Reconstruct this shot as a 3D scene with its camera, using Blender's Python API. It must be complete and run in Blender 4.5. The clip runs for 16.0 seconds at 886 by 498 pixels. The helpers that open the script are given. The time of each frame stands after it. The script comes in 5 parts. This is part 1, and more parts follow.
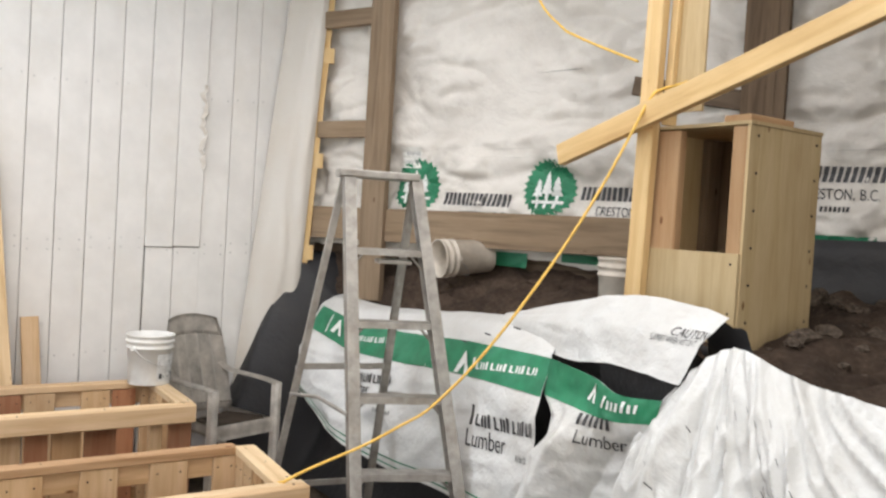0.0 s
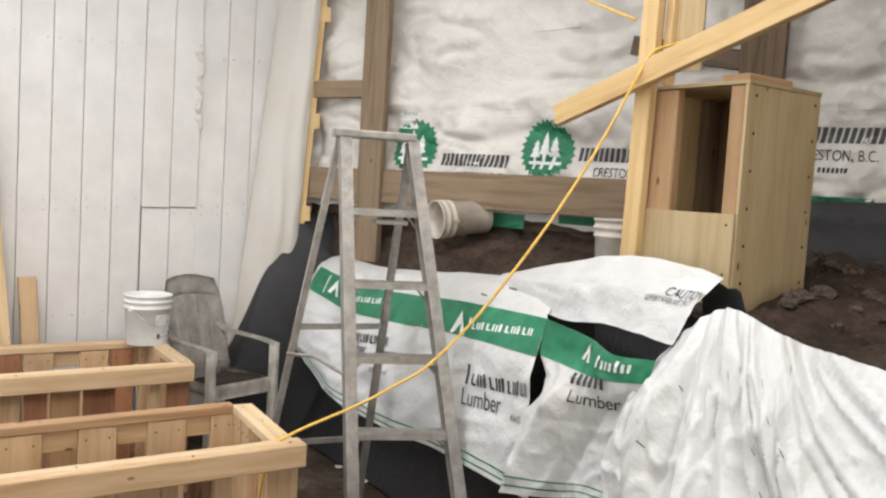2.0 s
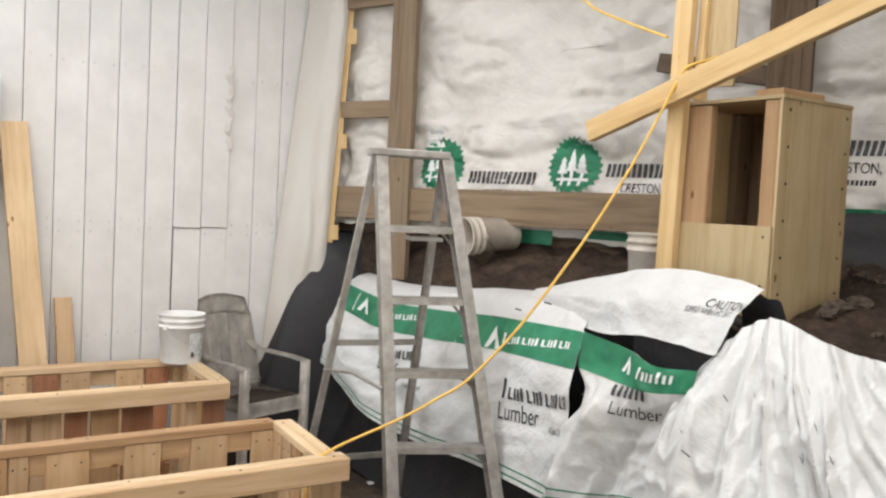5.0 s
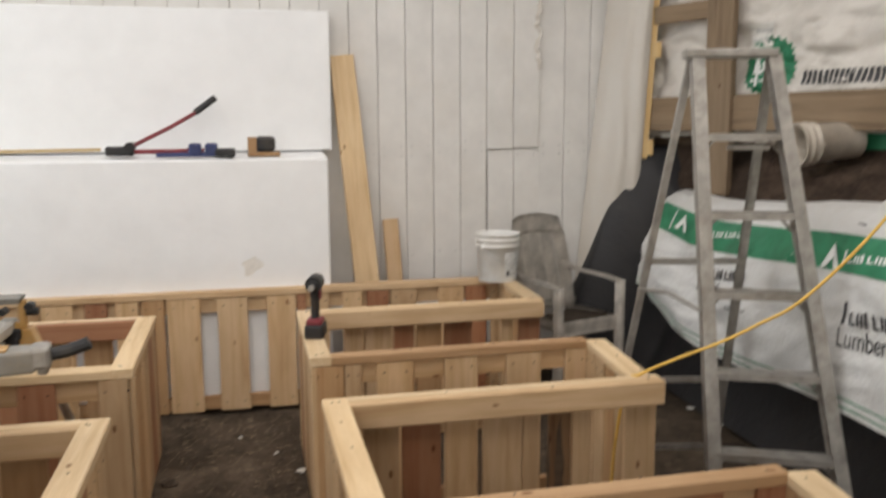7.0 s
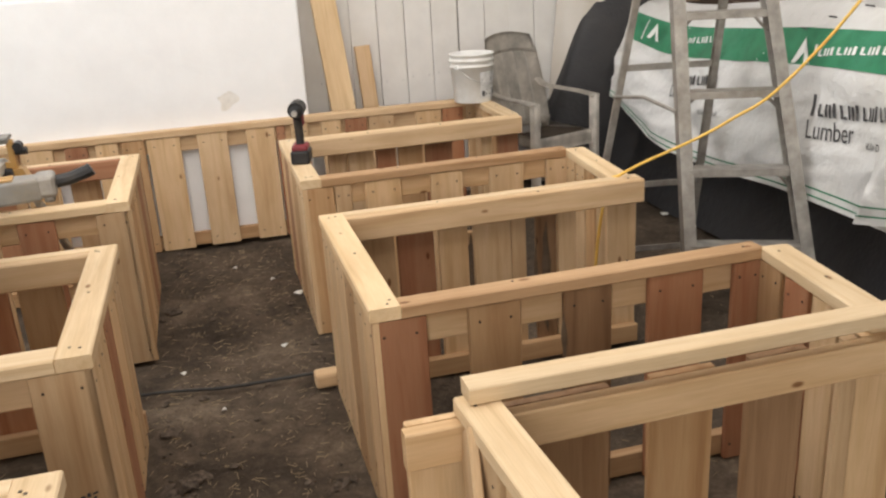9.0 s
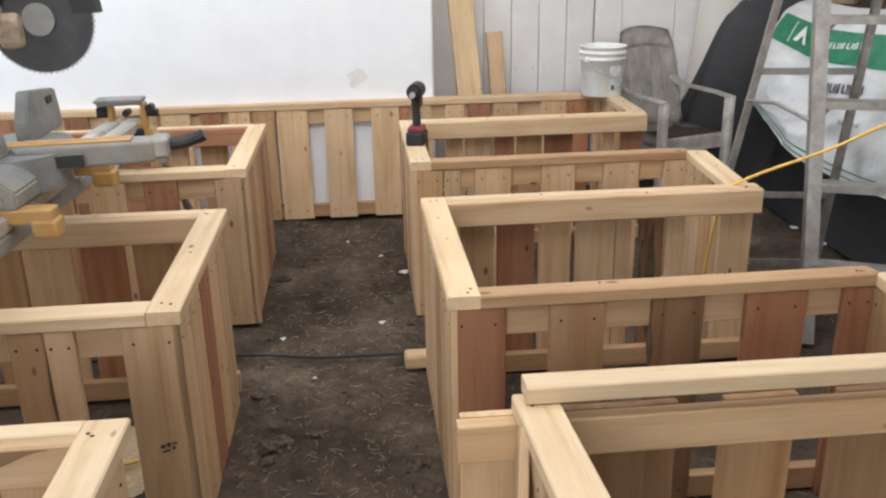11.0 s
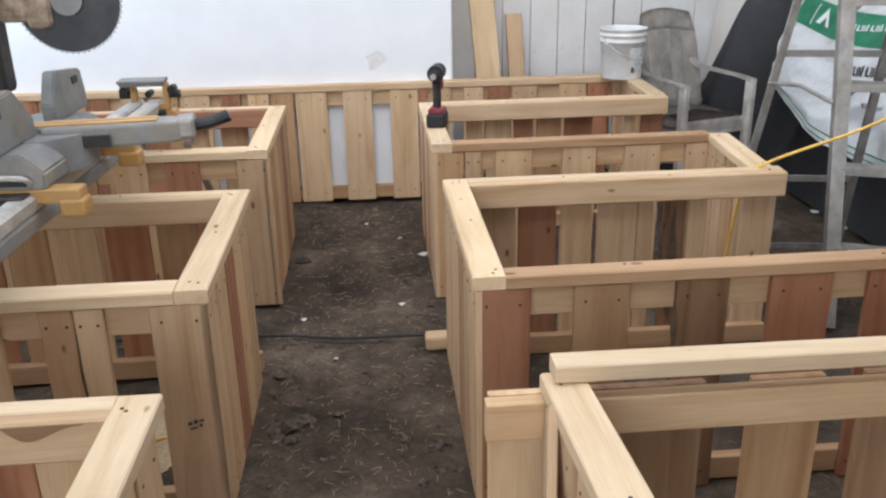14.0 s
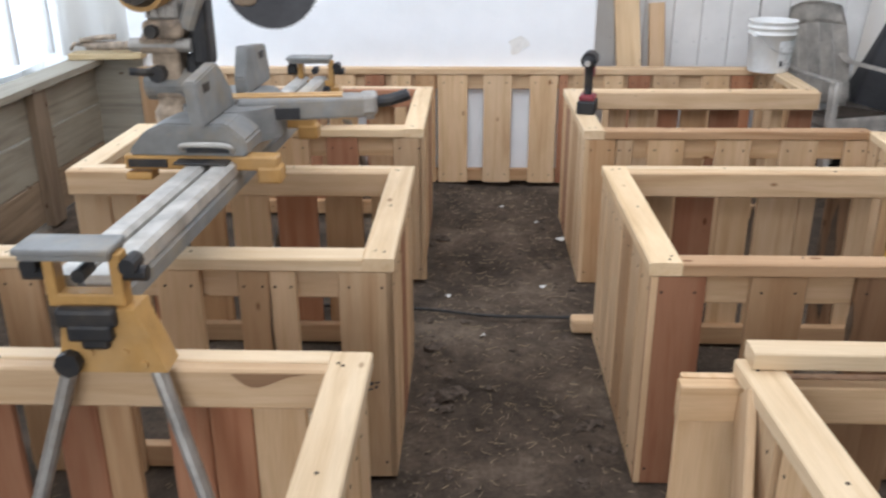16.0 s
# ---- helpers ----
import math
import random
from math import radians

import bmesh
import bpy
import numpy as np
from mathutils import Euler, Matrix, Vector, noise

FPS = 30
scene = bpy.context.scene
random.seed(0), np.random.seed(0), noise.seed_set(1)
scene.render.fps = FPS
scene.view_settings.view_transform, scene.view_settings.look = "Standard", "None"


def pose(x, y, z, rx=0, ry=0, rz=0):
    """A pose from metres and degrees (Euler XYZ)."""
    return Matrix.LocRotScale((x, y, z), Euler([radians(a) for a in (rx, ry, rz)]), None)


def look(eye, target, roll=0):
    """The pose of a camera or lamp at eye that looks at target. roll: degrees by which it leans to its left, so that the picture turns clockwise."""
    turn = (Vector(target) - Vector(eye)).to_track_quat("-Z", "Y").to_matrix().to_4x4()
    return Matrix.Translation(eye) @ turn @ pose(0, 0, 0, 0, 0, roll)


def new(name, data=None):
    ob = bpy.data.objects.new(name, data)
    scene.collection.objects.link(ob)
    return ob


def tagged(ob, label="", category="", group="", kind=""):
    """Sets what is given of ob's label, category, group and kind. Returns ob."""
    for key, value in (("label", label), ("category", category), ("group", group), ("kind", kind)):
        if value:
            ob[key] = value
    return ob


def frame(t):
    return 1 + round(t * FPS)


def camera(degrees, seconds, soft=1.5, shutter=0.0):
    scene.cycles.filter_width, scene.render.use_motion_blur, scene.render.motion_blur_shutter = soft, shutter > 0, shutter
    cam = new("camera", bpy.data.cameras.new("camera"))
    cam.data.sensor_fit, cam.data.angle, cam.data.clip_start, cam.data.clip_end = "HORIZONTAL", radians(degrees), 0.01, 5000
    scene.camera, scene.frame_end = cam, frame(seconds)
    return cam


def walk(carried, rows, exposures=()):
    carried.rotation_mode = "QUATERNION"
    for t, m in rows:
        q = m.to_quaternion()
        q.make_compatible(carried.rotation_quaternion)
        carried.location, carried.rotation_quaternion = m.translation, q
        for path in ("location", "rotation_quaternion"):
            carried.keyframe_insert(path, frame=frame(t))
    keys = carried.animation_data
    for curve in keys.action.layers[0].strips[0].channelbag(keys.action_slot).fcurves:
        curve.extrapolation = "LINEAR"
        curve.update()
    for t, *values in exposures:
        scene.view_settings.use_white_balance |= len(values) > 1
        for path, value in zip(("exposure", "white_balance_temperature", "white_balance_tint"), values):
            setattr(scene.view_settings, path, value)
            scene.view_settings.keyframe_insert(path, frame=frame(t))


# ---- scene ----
cam = camera(54.4, 16.0, 2.3, 0.5)
PATH = [
    (0, (0.12, -0.088, 1.715), (1.25, 1.561, 1.657), 3.4),
    (0.5, (0.125, -0.091, 1.718), (1.279, 1.539, 1.607), 2.9),
    (1, (0.132, -0.09, 1.713), (1.268, 1.551, 1.581), 3.0),
    (1.5, (0.134, -0.102, 1.706), (1.274, 1.536, 1.574), 3.2),
    (2, (0.134, -0.094, 1.708), (1.267, 1.548, 1.563), 3.5),
    (2.5, (0.134, -0.1, 1.709), (1.255, 1.551, 1.581), 2.8),
    (3, (0.139, -0.098, 1.706), (1.267, 1.548, 1.565), 2.7),
    (3.5, (0.141, -0.087, 1.706), (1.273, 1.556, 1.57), 2.7),
    (3.7, (0.136, -0.09, 1.709), (1.266, 1.555, 1.583), 2.7),
    (5.8, (-0.04, -0.04, 1.68), (1.042, 1.64, 1.586), 3.5),
    (6, (-0.036, -0.011, 1.686), (0.992, 1.702, 1.582), 4.0),
    (6.5, (0.028, 0.024, 1.677), (0.765, 1.878, 1.542), 2.0),
    (7, (0.094, 0.025, 1.649), (0.537, 1.953, 1.354), -0.3),
    (7.5, (0.117, -0.001, 1.609), (0.485, 1.916, 1.171), -2.5),
    (8, (0.08, -0.011, 1.588), (0.585, 1.85, 1.057), -1.4),
    (8.5, (0.009, -0.052, 1.583), (0.479, 1.793, 0.969), -3.8),
    (9, (-0.006, -0.072, 1.576), (0.475, 1.755, 0.92), -3.4),
    (9.5, (0.071, -0.06, 1.579), (0.508, 1.779, 0.925), -1.9),
    (10, (0.112, -0.064, 1.576), (0.411, 1.805, 0.929), -1.9),
    (10.2, (0.12, -0.062, 1.569), (0.368, 1.809, 0.908), -1.8),
    (12.3, (0.088, -0.092, 1.574), (0.215, 1.783, 0.889), -0.9),
    (12.5, (0.074, -0.084, 1.567), (0.165, 1.79, 0.874), -1.2),
    (13, (0.06, -0.077, 1.565), (0.085, 1.792, 0.855), -1.8),
    (13.5, (0.075, -0.073, 1.563), (0.179, 1.789, 0.841), -1.2),
    (14, (0.083, -0.078, 1.563), (0.232, 1.788, 0.857), -1.1),
    (14.5, (0.07, -0.085, 1.566), (0.18, 1.785, 0.864), -0.8),
    (15, (0.025, -0.097, 1.576), (0.122, 1.776, 0.881), -0.2),
    (15.5, (-0.071, -0.115, 1.579), (-0.037, 1.756, 0.872), -1.0),
    (16, (-0.154, -0.148, 1.574), (-0.217, 1.712, 0.84), -0.2),
]
EXPOSURES = [(0, 0.03, 6700, 10), (3.5, 0.03, 6700, 10), (6.0, -0.03, 6800, 10), (7.0, -0.55, 7050, 11), (7.6, -0.42, 7300, 12), (8.5, -0.12, 7400, 12),
             (9.2, -0.12, 7000, 11), (10.0, -0.1, 6700, 10), (12.5, -0.1, 5900, 10), (16.0, -0.08, 5900, 10)]
walk(cam, [(t, look(eye, target, roll)) for t, eye, target, roll in PATH], EXPOSURES)

# ---- light ----
world = bpy.data.worlds.new("sky")
scene.world = world
world.use_nodes = True
wn = world.node_tree.nodes
sky = wn.new("ShaderNodeTexSky")
sky.sky_type, sky.sun_disc = "NISHITA", False
sky.sun_elevation, sky.sun_rotation = radians(50), radians(200)
wn["Background"].inputs["Strength"].default_value = 0.12
world.node_tree.links.new(sky.outputs[0], wn["Background"].inputs[0])


def area(name, m, sx, sy, watts, color):
    lamp = bpy.data.lights.new(name, "AREA")
    lamp.shape, lamp.size, lamp.size_y, lamp.energy, lamp.color = "RECTANGLE", sx, sy, watts, color
    ob = new(name, lamp)
    ob.matrix_world = m
    return ob


# daylight from above through an assumed roof bay, and an added fill from behind
area("overhead_daylight", look((0.2, 2.3, 3.52), (0.2, 2.3, 0)), 4.6, 4.2, 155, (1.0, 0.97, 0.93))
area("front_fill", look((-1.2, -2.9, 1.9), (0.2, 4.0, 1.2)), 3.2, 2.4, 100, (1.0, 0.97, 0.93))

area("side_daylight", look((-3.35, 3.8, 2.1), (0, 3.8, 2.0)), 3.2, 2.7, 195, (0.86, 0.94, 1.0))

# ---- materials ----


def mat_base(name, rough=0.7, metal=0.0, spec=0.4):
    m = bpy.data.materials.new(name)
    m.use_nodes = True
    nt = m.node_tree
    b = nt.nodes["Principled BSDF"]
    b.inputs["Roughness"].default_value = rough
    b.inputs["Metallic"].default_value = metal
    b.inputs["Specular IOR Level"].default_value = spec
    return m, nt, b


def ramp(nt, src, stops):
    r = nt.nodes.new("ShaderNodeValToRGB")
    e = r.color_ramp.elements
    while len(e) < len(stops):
        e.new(0.5)
    for k, (p, c) in enumerate(stops):
        e[k].position, e[k].color = p, (*c, 1)
    nt.links.new(src, r.inputs[0])
    return r.outputs[0]


def mix(nt, kind, fac, a, b):
    n = nt.nodes.new("ShaderNodeMix")
    n.data_type, n.blend_type = "RGBA", kind
    for sock, v in ((n.inputs[0], fac), (n.inputs[6], a), (n.inputs[7], b)):
        if isinstance(v, bpy.types.NodeSocket):
            nt.links.new(v, sock)
        else:
            sock.default_value = v if isinstance(v, float) else (*v, 1)
    return n.outputs[2]


def coords(nt, scale, shift=True):
    tc = nt.nodes.new("ShaderNodeTexCoord")
    mp = nt.nodes.new("ShaderNodeMapping")
    mp.inputs["Scale"].default_value = scale
    nt.links.new(tc.outputs["Object"], mp.inputs["Vector"])
    if shift:
        oi = nt.nodes.new("ShaderNodeObjectInfo")
        vm = nt.nodes.new("ShaderNodeVectorMath")
        vm.operation = "MULTIPLY"
        vm.inputs[1].default_value = (37.0, 53.0, 71.0)
        nt.links.new(oi.outputs["Random"], vm.inputs[0])
        nt.links.new(vm.outputs[0], mp.inputs["Location"])
    return mp.outputs[0]


def tex(nt, vec, scale, detail=4.0, rough=0.55, dist=0.0):
    n = nt.nodes.new("ShaderNodeTexNoise")
    n.inputs["Scale"].default_value, n.inputs["Detail"].default_value = scale, detail
    n.inputs["Roughness"].default_value, n.inputs["Distortion"].default_value = rough, dist
    nt.links.new(vec, n.inputs["Vector"])
    return n.outputs[0]


def bump(nt, b, h, strength, distance=0.002):
    n = nt.nodes.new("ShaderNodeBump")
    n.inputs["Strength"].default_value, n.inputs["Distance"].default_value = strength, distance
    nt.links.new(h, n.inputs["Height"])
    nt.links.new(n.outputs[0], b.inputs["Normal"])


def wood(name, light, mid, dark, vary=0.25, rough=0.62):
    """Sawn softwood: the grain runs along the board's own x."""
    m, nt, b = mat_base(name, rough, spec=0.25)
    g = tex(nt, coords(nt, (0.55, 9, 9)), 2.6, 3.0, 0.45, 0.9)
    c = ramp(nt, g, [(0.22, dark), (0.42, mid), (0.6, light), (0.85, mid)])
    fine = tex(nt, coords(nt, (3.0, 90, 90)), 4.0, 2.0)
    c = mix(nt, "MULTIPLY", 0.35, c, ramp(nt, fine, [(0.3, (0.72, 0.68, 0.62)), (0.65, (1, 1, 1))]))
    # knots
    v = nt.nodes.new("ShaderNodeTexVoronoi")
    v.inputs["Scale"].default_value = 5.5
    nt.links.new(coords(nt, (0.75, 1.6, 1.6)), v.inputs["Vector"])
    k = ramp(nt, v.outputs["Distance"], [(0.0, (0.22, 0.12, 0.06)), (0.045, (0.32, 0.18, 0.09)), (0.085, (1, 1, 1))])
    c = mix(nt, "MULTIPLY", 0.85, c, k)
    oi = nt.nodes.new("ShaderNodeObjectInfo")
    tone = ramp(nt, oi.outputs["Random"], [(0.0, (1 - vary, 1 - vary * 1.15, 1 - vary * 1.3)), (0.5, (1, 1, 1)), (1.0, (1.06, 1.02, 0.95))])
    c = mix(nt, "MULTIPLY", 1.0, c, tone)
    st = tex(nt, coords(nt, (1.5, 3, 3)), 1.6, 3.0)
    c = mix(nt, "MULTIPLY", 0.5, c, ramp(nt, st, [(0.35, (0.78, 0.74, 0.69)), (0.6, (1, 1, 1))]))
    nt.links.new(c, b.inputs["Base Color"])
    bump(nt, b, fine, 0.25, 0.0015)
    return m


def plain(name, color, rough=0.5, metal=0.0, var=0.12, scale=8.0, spec=0.4, dirt=None, bmp=0.1):
    m, nt, b = mat_base(name, rough, metal, spec)
    n1 = tex(nt, coords(nt, (1, 1, 1)), scale, 5.0, 0.6)
    lo = tuple(c * (1 - 2 * var) for c in color)
    hi = tuple(min(1, c * (1 + var)) for c in color)
    c = ramp(nt, n1, [(0.3, lo), (0.7, hi)])
    if dirt:
        n2 = tex(nt, coords(nt, (1, 1, 1)), scale * 0.31, 6.0, 0.7)
        c = mix(nt, "MIX", ramp(nt, n2, [(0.5, (0, 0, 0)), (0.72, (0.75, 0.75, 0.75))]), c, dirt)
    nt.links.new(c, b.inputs["Base Color"])
    if bmp:
        bump(nt, b, tex(nt, coords(nt, (1, 1, 1)), scale * 9, 3.0), bmp, 0.001)
    return m


PINE = wood("pine", (0.69, 0.50, 0.315), (0.63, 0.44, 0.262), (0.53, 0.345, 0.19), 0.2)
CAPW = wood("pine_cap", (0.77, 0.605, 0.405), (0.72, 0.545, 0.345), (0.61, 0.435, 0.255), 0.1)
CAPT = wood("fir_cap", (0.54, 0.35, 0.20), (0.48, 0.30, 0.165), (0.38, 0.22, 0.115), 0.1)
FIR = wood("fir_red", (0.42, 0.215, 0.125), (0.375, 0.175, 0.098), (0.30, 0.125, 0.068), 0.2)
TANW = wood("fir_tan", (0.51, 0.335, 0.19), (0.46, 0.285, 0.155), (0.37, 0.21, 0.105), 0.2)
# brown fir; the weaker light on the near slats is put into its colour
BROWNW = wood("fir_brown_darkened", (0.34, 0.21, 0.122), (0.285, 0.17, 0.095), (0.20, 0.11, 0.06), 0.25)
GREYW = wood("weathered_brown", (0.30, 0.225, 0.155), (0.245, 0.18, 0.122), (0.16, 0.115, 0.078), 0.2, 0.8)
DARKW = wood("weathered_dark", (0.17, 0.125, 0.09), (0.13, 0.095, 0.068), (0.08, 0.055, 0.04), 0.2, 0.85)
YELW = wood("spruce_yellow", (0.76, 0.56, 0.295), (0.70, 0.49, 0.24), (0.58, 0.38, 0.17), 0.1)
PLY = wood("plywood", (0.56, 0.44, 0.265), (0.51, 0.395, 0.225), (0.45, 0.335, 0.18), 0.1)
GREYPLY = wood("grey_plywood", (0.34, 0.31, 0.25), (0.29, 0.26, 0.21), (0.21, 0.185, 0.15), 0.1)
ALU = plain("dull_aluminium", (0.42, 0.40, 0.37), 0.5, 0.6, 0.18, 14, dirt=(0.24, 0.2, 0.16))
ALUB = plain("bright_aluminium", (0.56, 0.535, 0.49), 0.5, 0.35, 0.2, 12, dirt=(0.45, 0.38, 0.28))
TOOLGREY = plain("cast_grey", (0.25, 0.25, 0.243), 0.6, 0.1, 0.15, 10, dirt=(0.36, 0.28, 0.18))
ORANGE = plain("orange_paint", (0.50, 0.285, 0.09), 0.45, 0.0, 0.14, 10, dirt=(0.5, 0.33, 0.16))
BLACKP = plain("black_plastic", (0.022, 0.022, 0.024), 0.5, 0.0, 0.2, 12, dirt=(0.1, 0.08, 0.06))
DUSTY = plain("dusty_tan_plastic", (0.40, 0.31, 0.225), 0.8, 0.0, 0.3, 22, dirt=(0.10, 0.085, 0.075))
BLADE = plain("saw_blade_steel", (0.06, 0.06, 0.065), 0.42, 0.6, 0.15, 10)
STEELT = plain("bright_steel", (0.6, 0.6, 0.6), 0.3, 0.9, 0.1, 10)
REDP = plain("red_paint", (0.24, 0.035, 0.045), 0.45, 0.0, 0.2, 10)
BLUEP = plain("navy_paint", (0.045, 0.06, 0.16), 0.5, 0.0, 0.2, 10)
PAILW = plain("white_pail_plastic", (0.78, 0.78, 0.76), 0.42, 0.0, 0.06, 6, dirt=(0.6, 0.56, 0.5))
CHAIRP = plain("grimy_chair_plastic", (0.62, 0.58, 0.525), 0.6, 0.0, 0.22, 7, dirt=(0.42, 0.375, 0.315))
CHAIRD = plain("dark_seat_dirt", (0.11, 0.085, 0.065), 0.85, 0.0, 0.3, 7)
FOAM = plain("white_foam", (0.86, 0.865, 0.87), 0.8, 0.0, 0.02, 5, 0.2, bmp=0.35)
WALLP = plain("white_wall_paint", (0.74, 0.725, 0.70), 0.6, 0.0, 0.05, 4, 0.3, dirt=(0.68, 0.65, 0.6), bmp=0.15)
PAILD = plain("dusty_pail_plastic", (0.60, 0.545, 0.47), 0.55, 0.0, 0.12, 9, dirt=(0.42, 0.36, 0.29))
PAPER = plain("printed_bucket_label", (0.66, 0.665, 0.66), 0.55, 0.0, 0.12, 34)
LABEL = plain("grey_label", (0.45, 0.45, 0.44), 0.6, 0.0, 0.2, 40)
CORD = plain("yellow_cord", (0.80, 0.51, 0.11), 0.5, 0.0, 0.1, 30)
HOSE = plain("black_hose", (0.03, 0.028, 0.026), 0.6, 0.0, 0.2, 30)
SCREW = plain("screw_heads", (0.05, 0.035, 0.025), 0.5, 0.4, 0.1, 20)
INK = plain("dark_print", (0.075, 0.075, 0.08), 0.6, 0.0, 0.25, 25)
GREEN = plain("green_print", (0.022, 0.20, 0.10), 0.5, 0.0, 0.15, 9, dirt=(0.05, 0.27, 0.16))
WHITEINK = plain("white_print", (0.75, 0.77, 0.75), 0.55, 0.0, 0.05, 20)
CHIP = plain("white_scraps", (0.75, 0.74, 0.7), 0.7, 0.0, 0.08, 20)
STRAW = plain("straw", (0.30, 0.23, 0.145), 0.8, 0.0, 0.25, 30)
ROCK = plain("clods", (0.11, 0.085, 0.066), 0.95, 0.0, 0.35, 60, 0.15, bmp=0.8)


def soil(name, a, b_, c_, relief):
    m, nt, b = mat_base(name, 0.95, spec=0.15)
    big = tex(nt, coords(nt, (1, 1, 1), False), 2.3, 6.0, 0.62)
    fine = tex(nt, coords(nt, (1, 1, 1), False), 46, 8.0, 0.7)
    col = ramp(nt, big, [(0.32, a), (0.52, b_), (0.72, c_)])
    col = mix(nt, "MULTIPLY", 0.8, col, ramp(nt, fine, [(0.3, (0.5, 0.47, 0.44)), (0.6, (1.05, 1.02, 1.0))]))
    mid = tex(nt, coords(nt, (1, 1, 1), False), 11, 6.0, 0.7)
    col = mix(nt, "MULTIPLY", 0.7, col, ramp(nt, mid, [(0.34, (0.55, 0.53, 0.5)), (0.66, (1.3, 1.25, 1.2))]))
    spots = tex(nt, coords(nt, (1, 1, 1), False), 130, 2.0, 0.5)
    col = mix(nt, "MIX", ramp(nt, spots, [(0.69, (0, 0, 0)), (0.75, (0.6, 0.6, 0.6))]), col, (0.34, 0.28, 0.21))
    nt.links.new(col, b.inputs["Base Color"])
    bump(nt, b, fine, 0.9, relief)
    return m


SOIL = soil("trodden_soil", (0.05, 0.04, 0.031), (0.105, 0.083, 0.064), (0.205, 0.165, 0.125), 0.012)
BERM = soil("dark_bank_soil", (0.05, 0.038, 0.031), (0.085, 0.062, 0.049), (0.13, 0.097, 0.075), 0.02)


def sheet(name, color, wr, strength, rough=0.42, trans=0.0, grime=(0.5, 0.48, 0.44)):
    """Crumpled plastic sheet."""
    m, nt, b = mat_base(name, rough, spec=0.45)
    w1 = tex(nt, coords(nt, (1, 1, 1), False), wr, 5.0, 0.62, 0.35)
    w2 = tex(nt, coords(nt, (1, 1, 1), False), wr * 5, 3.0, 0.6, 0.2)
    g = tex(nt, coords(nt, (1, 1, 1), False), 1.7, 7.0, 0.68)
    c = mix(nt, "MIX", ramp(nt, g, [(0.46, (0, 0, 0)), (0.78, (0.7, 0.7, 0.7))]), color, grime)
    nt.links.new(c, b.inputs["Base Color"])
    add = nt.nodes.new("ShaderNodeMath")
    add.operation = "MULTIPLY_ADD"
    add.inputs[1].default_value = 0.3
    nt.links.new(w2, add.inputs[0])
    nt.links.new(w1, add.inputs[2])
    bump(nt, b, add.outputs[0], strength, 0.03)
    b.inputs["Transmission Weight"].default_value = trans
    return m


WRAP = sheet("white_lumber_wrap", (0.66, 0.665, 0.66), 3.0, 0.8)
WRAPOLD = sheet("old_lumber_wrap", (0.70, 0.665, 0.615), 2.6, 0.9, 0.5, grime=(0.42, 0.385, 0.34))
BLACKF = sheet("black_fabric", (0.024, 0.024, 0.027), 4.0, 0.5, 0.6, grime=(0.05, 0.045, 0.042))
POLY = sheet("milky_poly_sheet", (0.57, 0.535, 0.485), 1.2, 0.35, 0.28, grime=(0.55, 0.49, 0.42))

POLYW = bpy.data.materials.new("lit_poly_sheet")
POLYW.use_nodes = True
_nt = POLYW.node_tree
_tr = _nt.nodes.new("ShaderNodeBsdfTranslucent")
_mx = _nt.nodes.new("ShaderNodeMixShader")
_nz = tex(_nt, coords(_nt, (1, 6, 1), False), 1.2, 4.0)
_nt.links.new(ramp(_nt, _nz, [(0.3, (0.72, 0.75, 0.78)), (0.7, (0.82, 0.84, 0.86))]), _tr.inputs["Color"])
_nt.nodes["Principled BSDF"].inputs["Base Color"].default_value = (0.75, 0.76, 0.77, 1)
_nt.nodes["Principled BSDF"].inputs["Roughness"].default_value = 0.4
_mx.inputs[0].default_value = 0.55
_nt.links.new(_nt.nodes["Principled BSDF"].outputs[0], _mx.inputs[1])
_nt.links.new(_tr.outputs[0], _mx.inputs[2])
_nt.links.new(_mx.outputs[0], _nt.nodes["Material Output"].inputs["Surface"])

# ---- builders ----
MESHES = {}


def link(name, bm, mat, parent=None, m=None, smooth=False):
    me = bpy.data.meshes.new(name)
    bm.normal_update()
    bm.to_mesh(me)
    bm.free()
    me.materials.append(mat)
    if smooth:
        me.polygons.foreach_set("use_smooth", [True] * len(me.polygons))
    ob = new(name, me)
    if parent:
        ob.parent = parent
    if m is not None:
        ob.matrix_basis = m
    return ob


def part(name, bm, mat, parent, label="", m=None, smooth=False):
    return tagged(link(name, bm, mat, parent, m, smooth), label)


def empty(name, label, category, m=None, group="", kind=""):
    e = new(name)
    e.empty_display_size = 0.1
    if m is not None:
        e.matrix_basis = m
    return tagged(e, label, category, group, kind)


def prism(bm, ring, axis_from, axis_to):
    """Extrude a closed ring of 2D (b, c) points along x from..to."""
    a = [bm.verts.new((axis_from, *p)) for p in ring]
    b = [bm.verts.new((axis_to, *p)) for p in ring]
    n = len(ring)
    for i in range(n):
        bm.faces.new((a[i], a[(i + 1) % n], b[(i + 1) % n], b[i]))
    bm.faces.new(a[::-1])
    bm.faces.new(b)


def chamfer_ring(w, h, c):
    x, y = w / 2, h / 2
    return [(-x + c, -y), (x - c, -y), (x, -y + c), (x, y - c), (x - c, y), (-x + c, y), (-x, y - c), (-x, -y + c)]


def basis(d, up):
    d = Vector(d).normalized()
    up = Vector(up)
    y = up.cross(d).normalized()
    z = d.cross(y)
    return Matrix((d, y, z)).transposed().to_4x4()


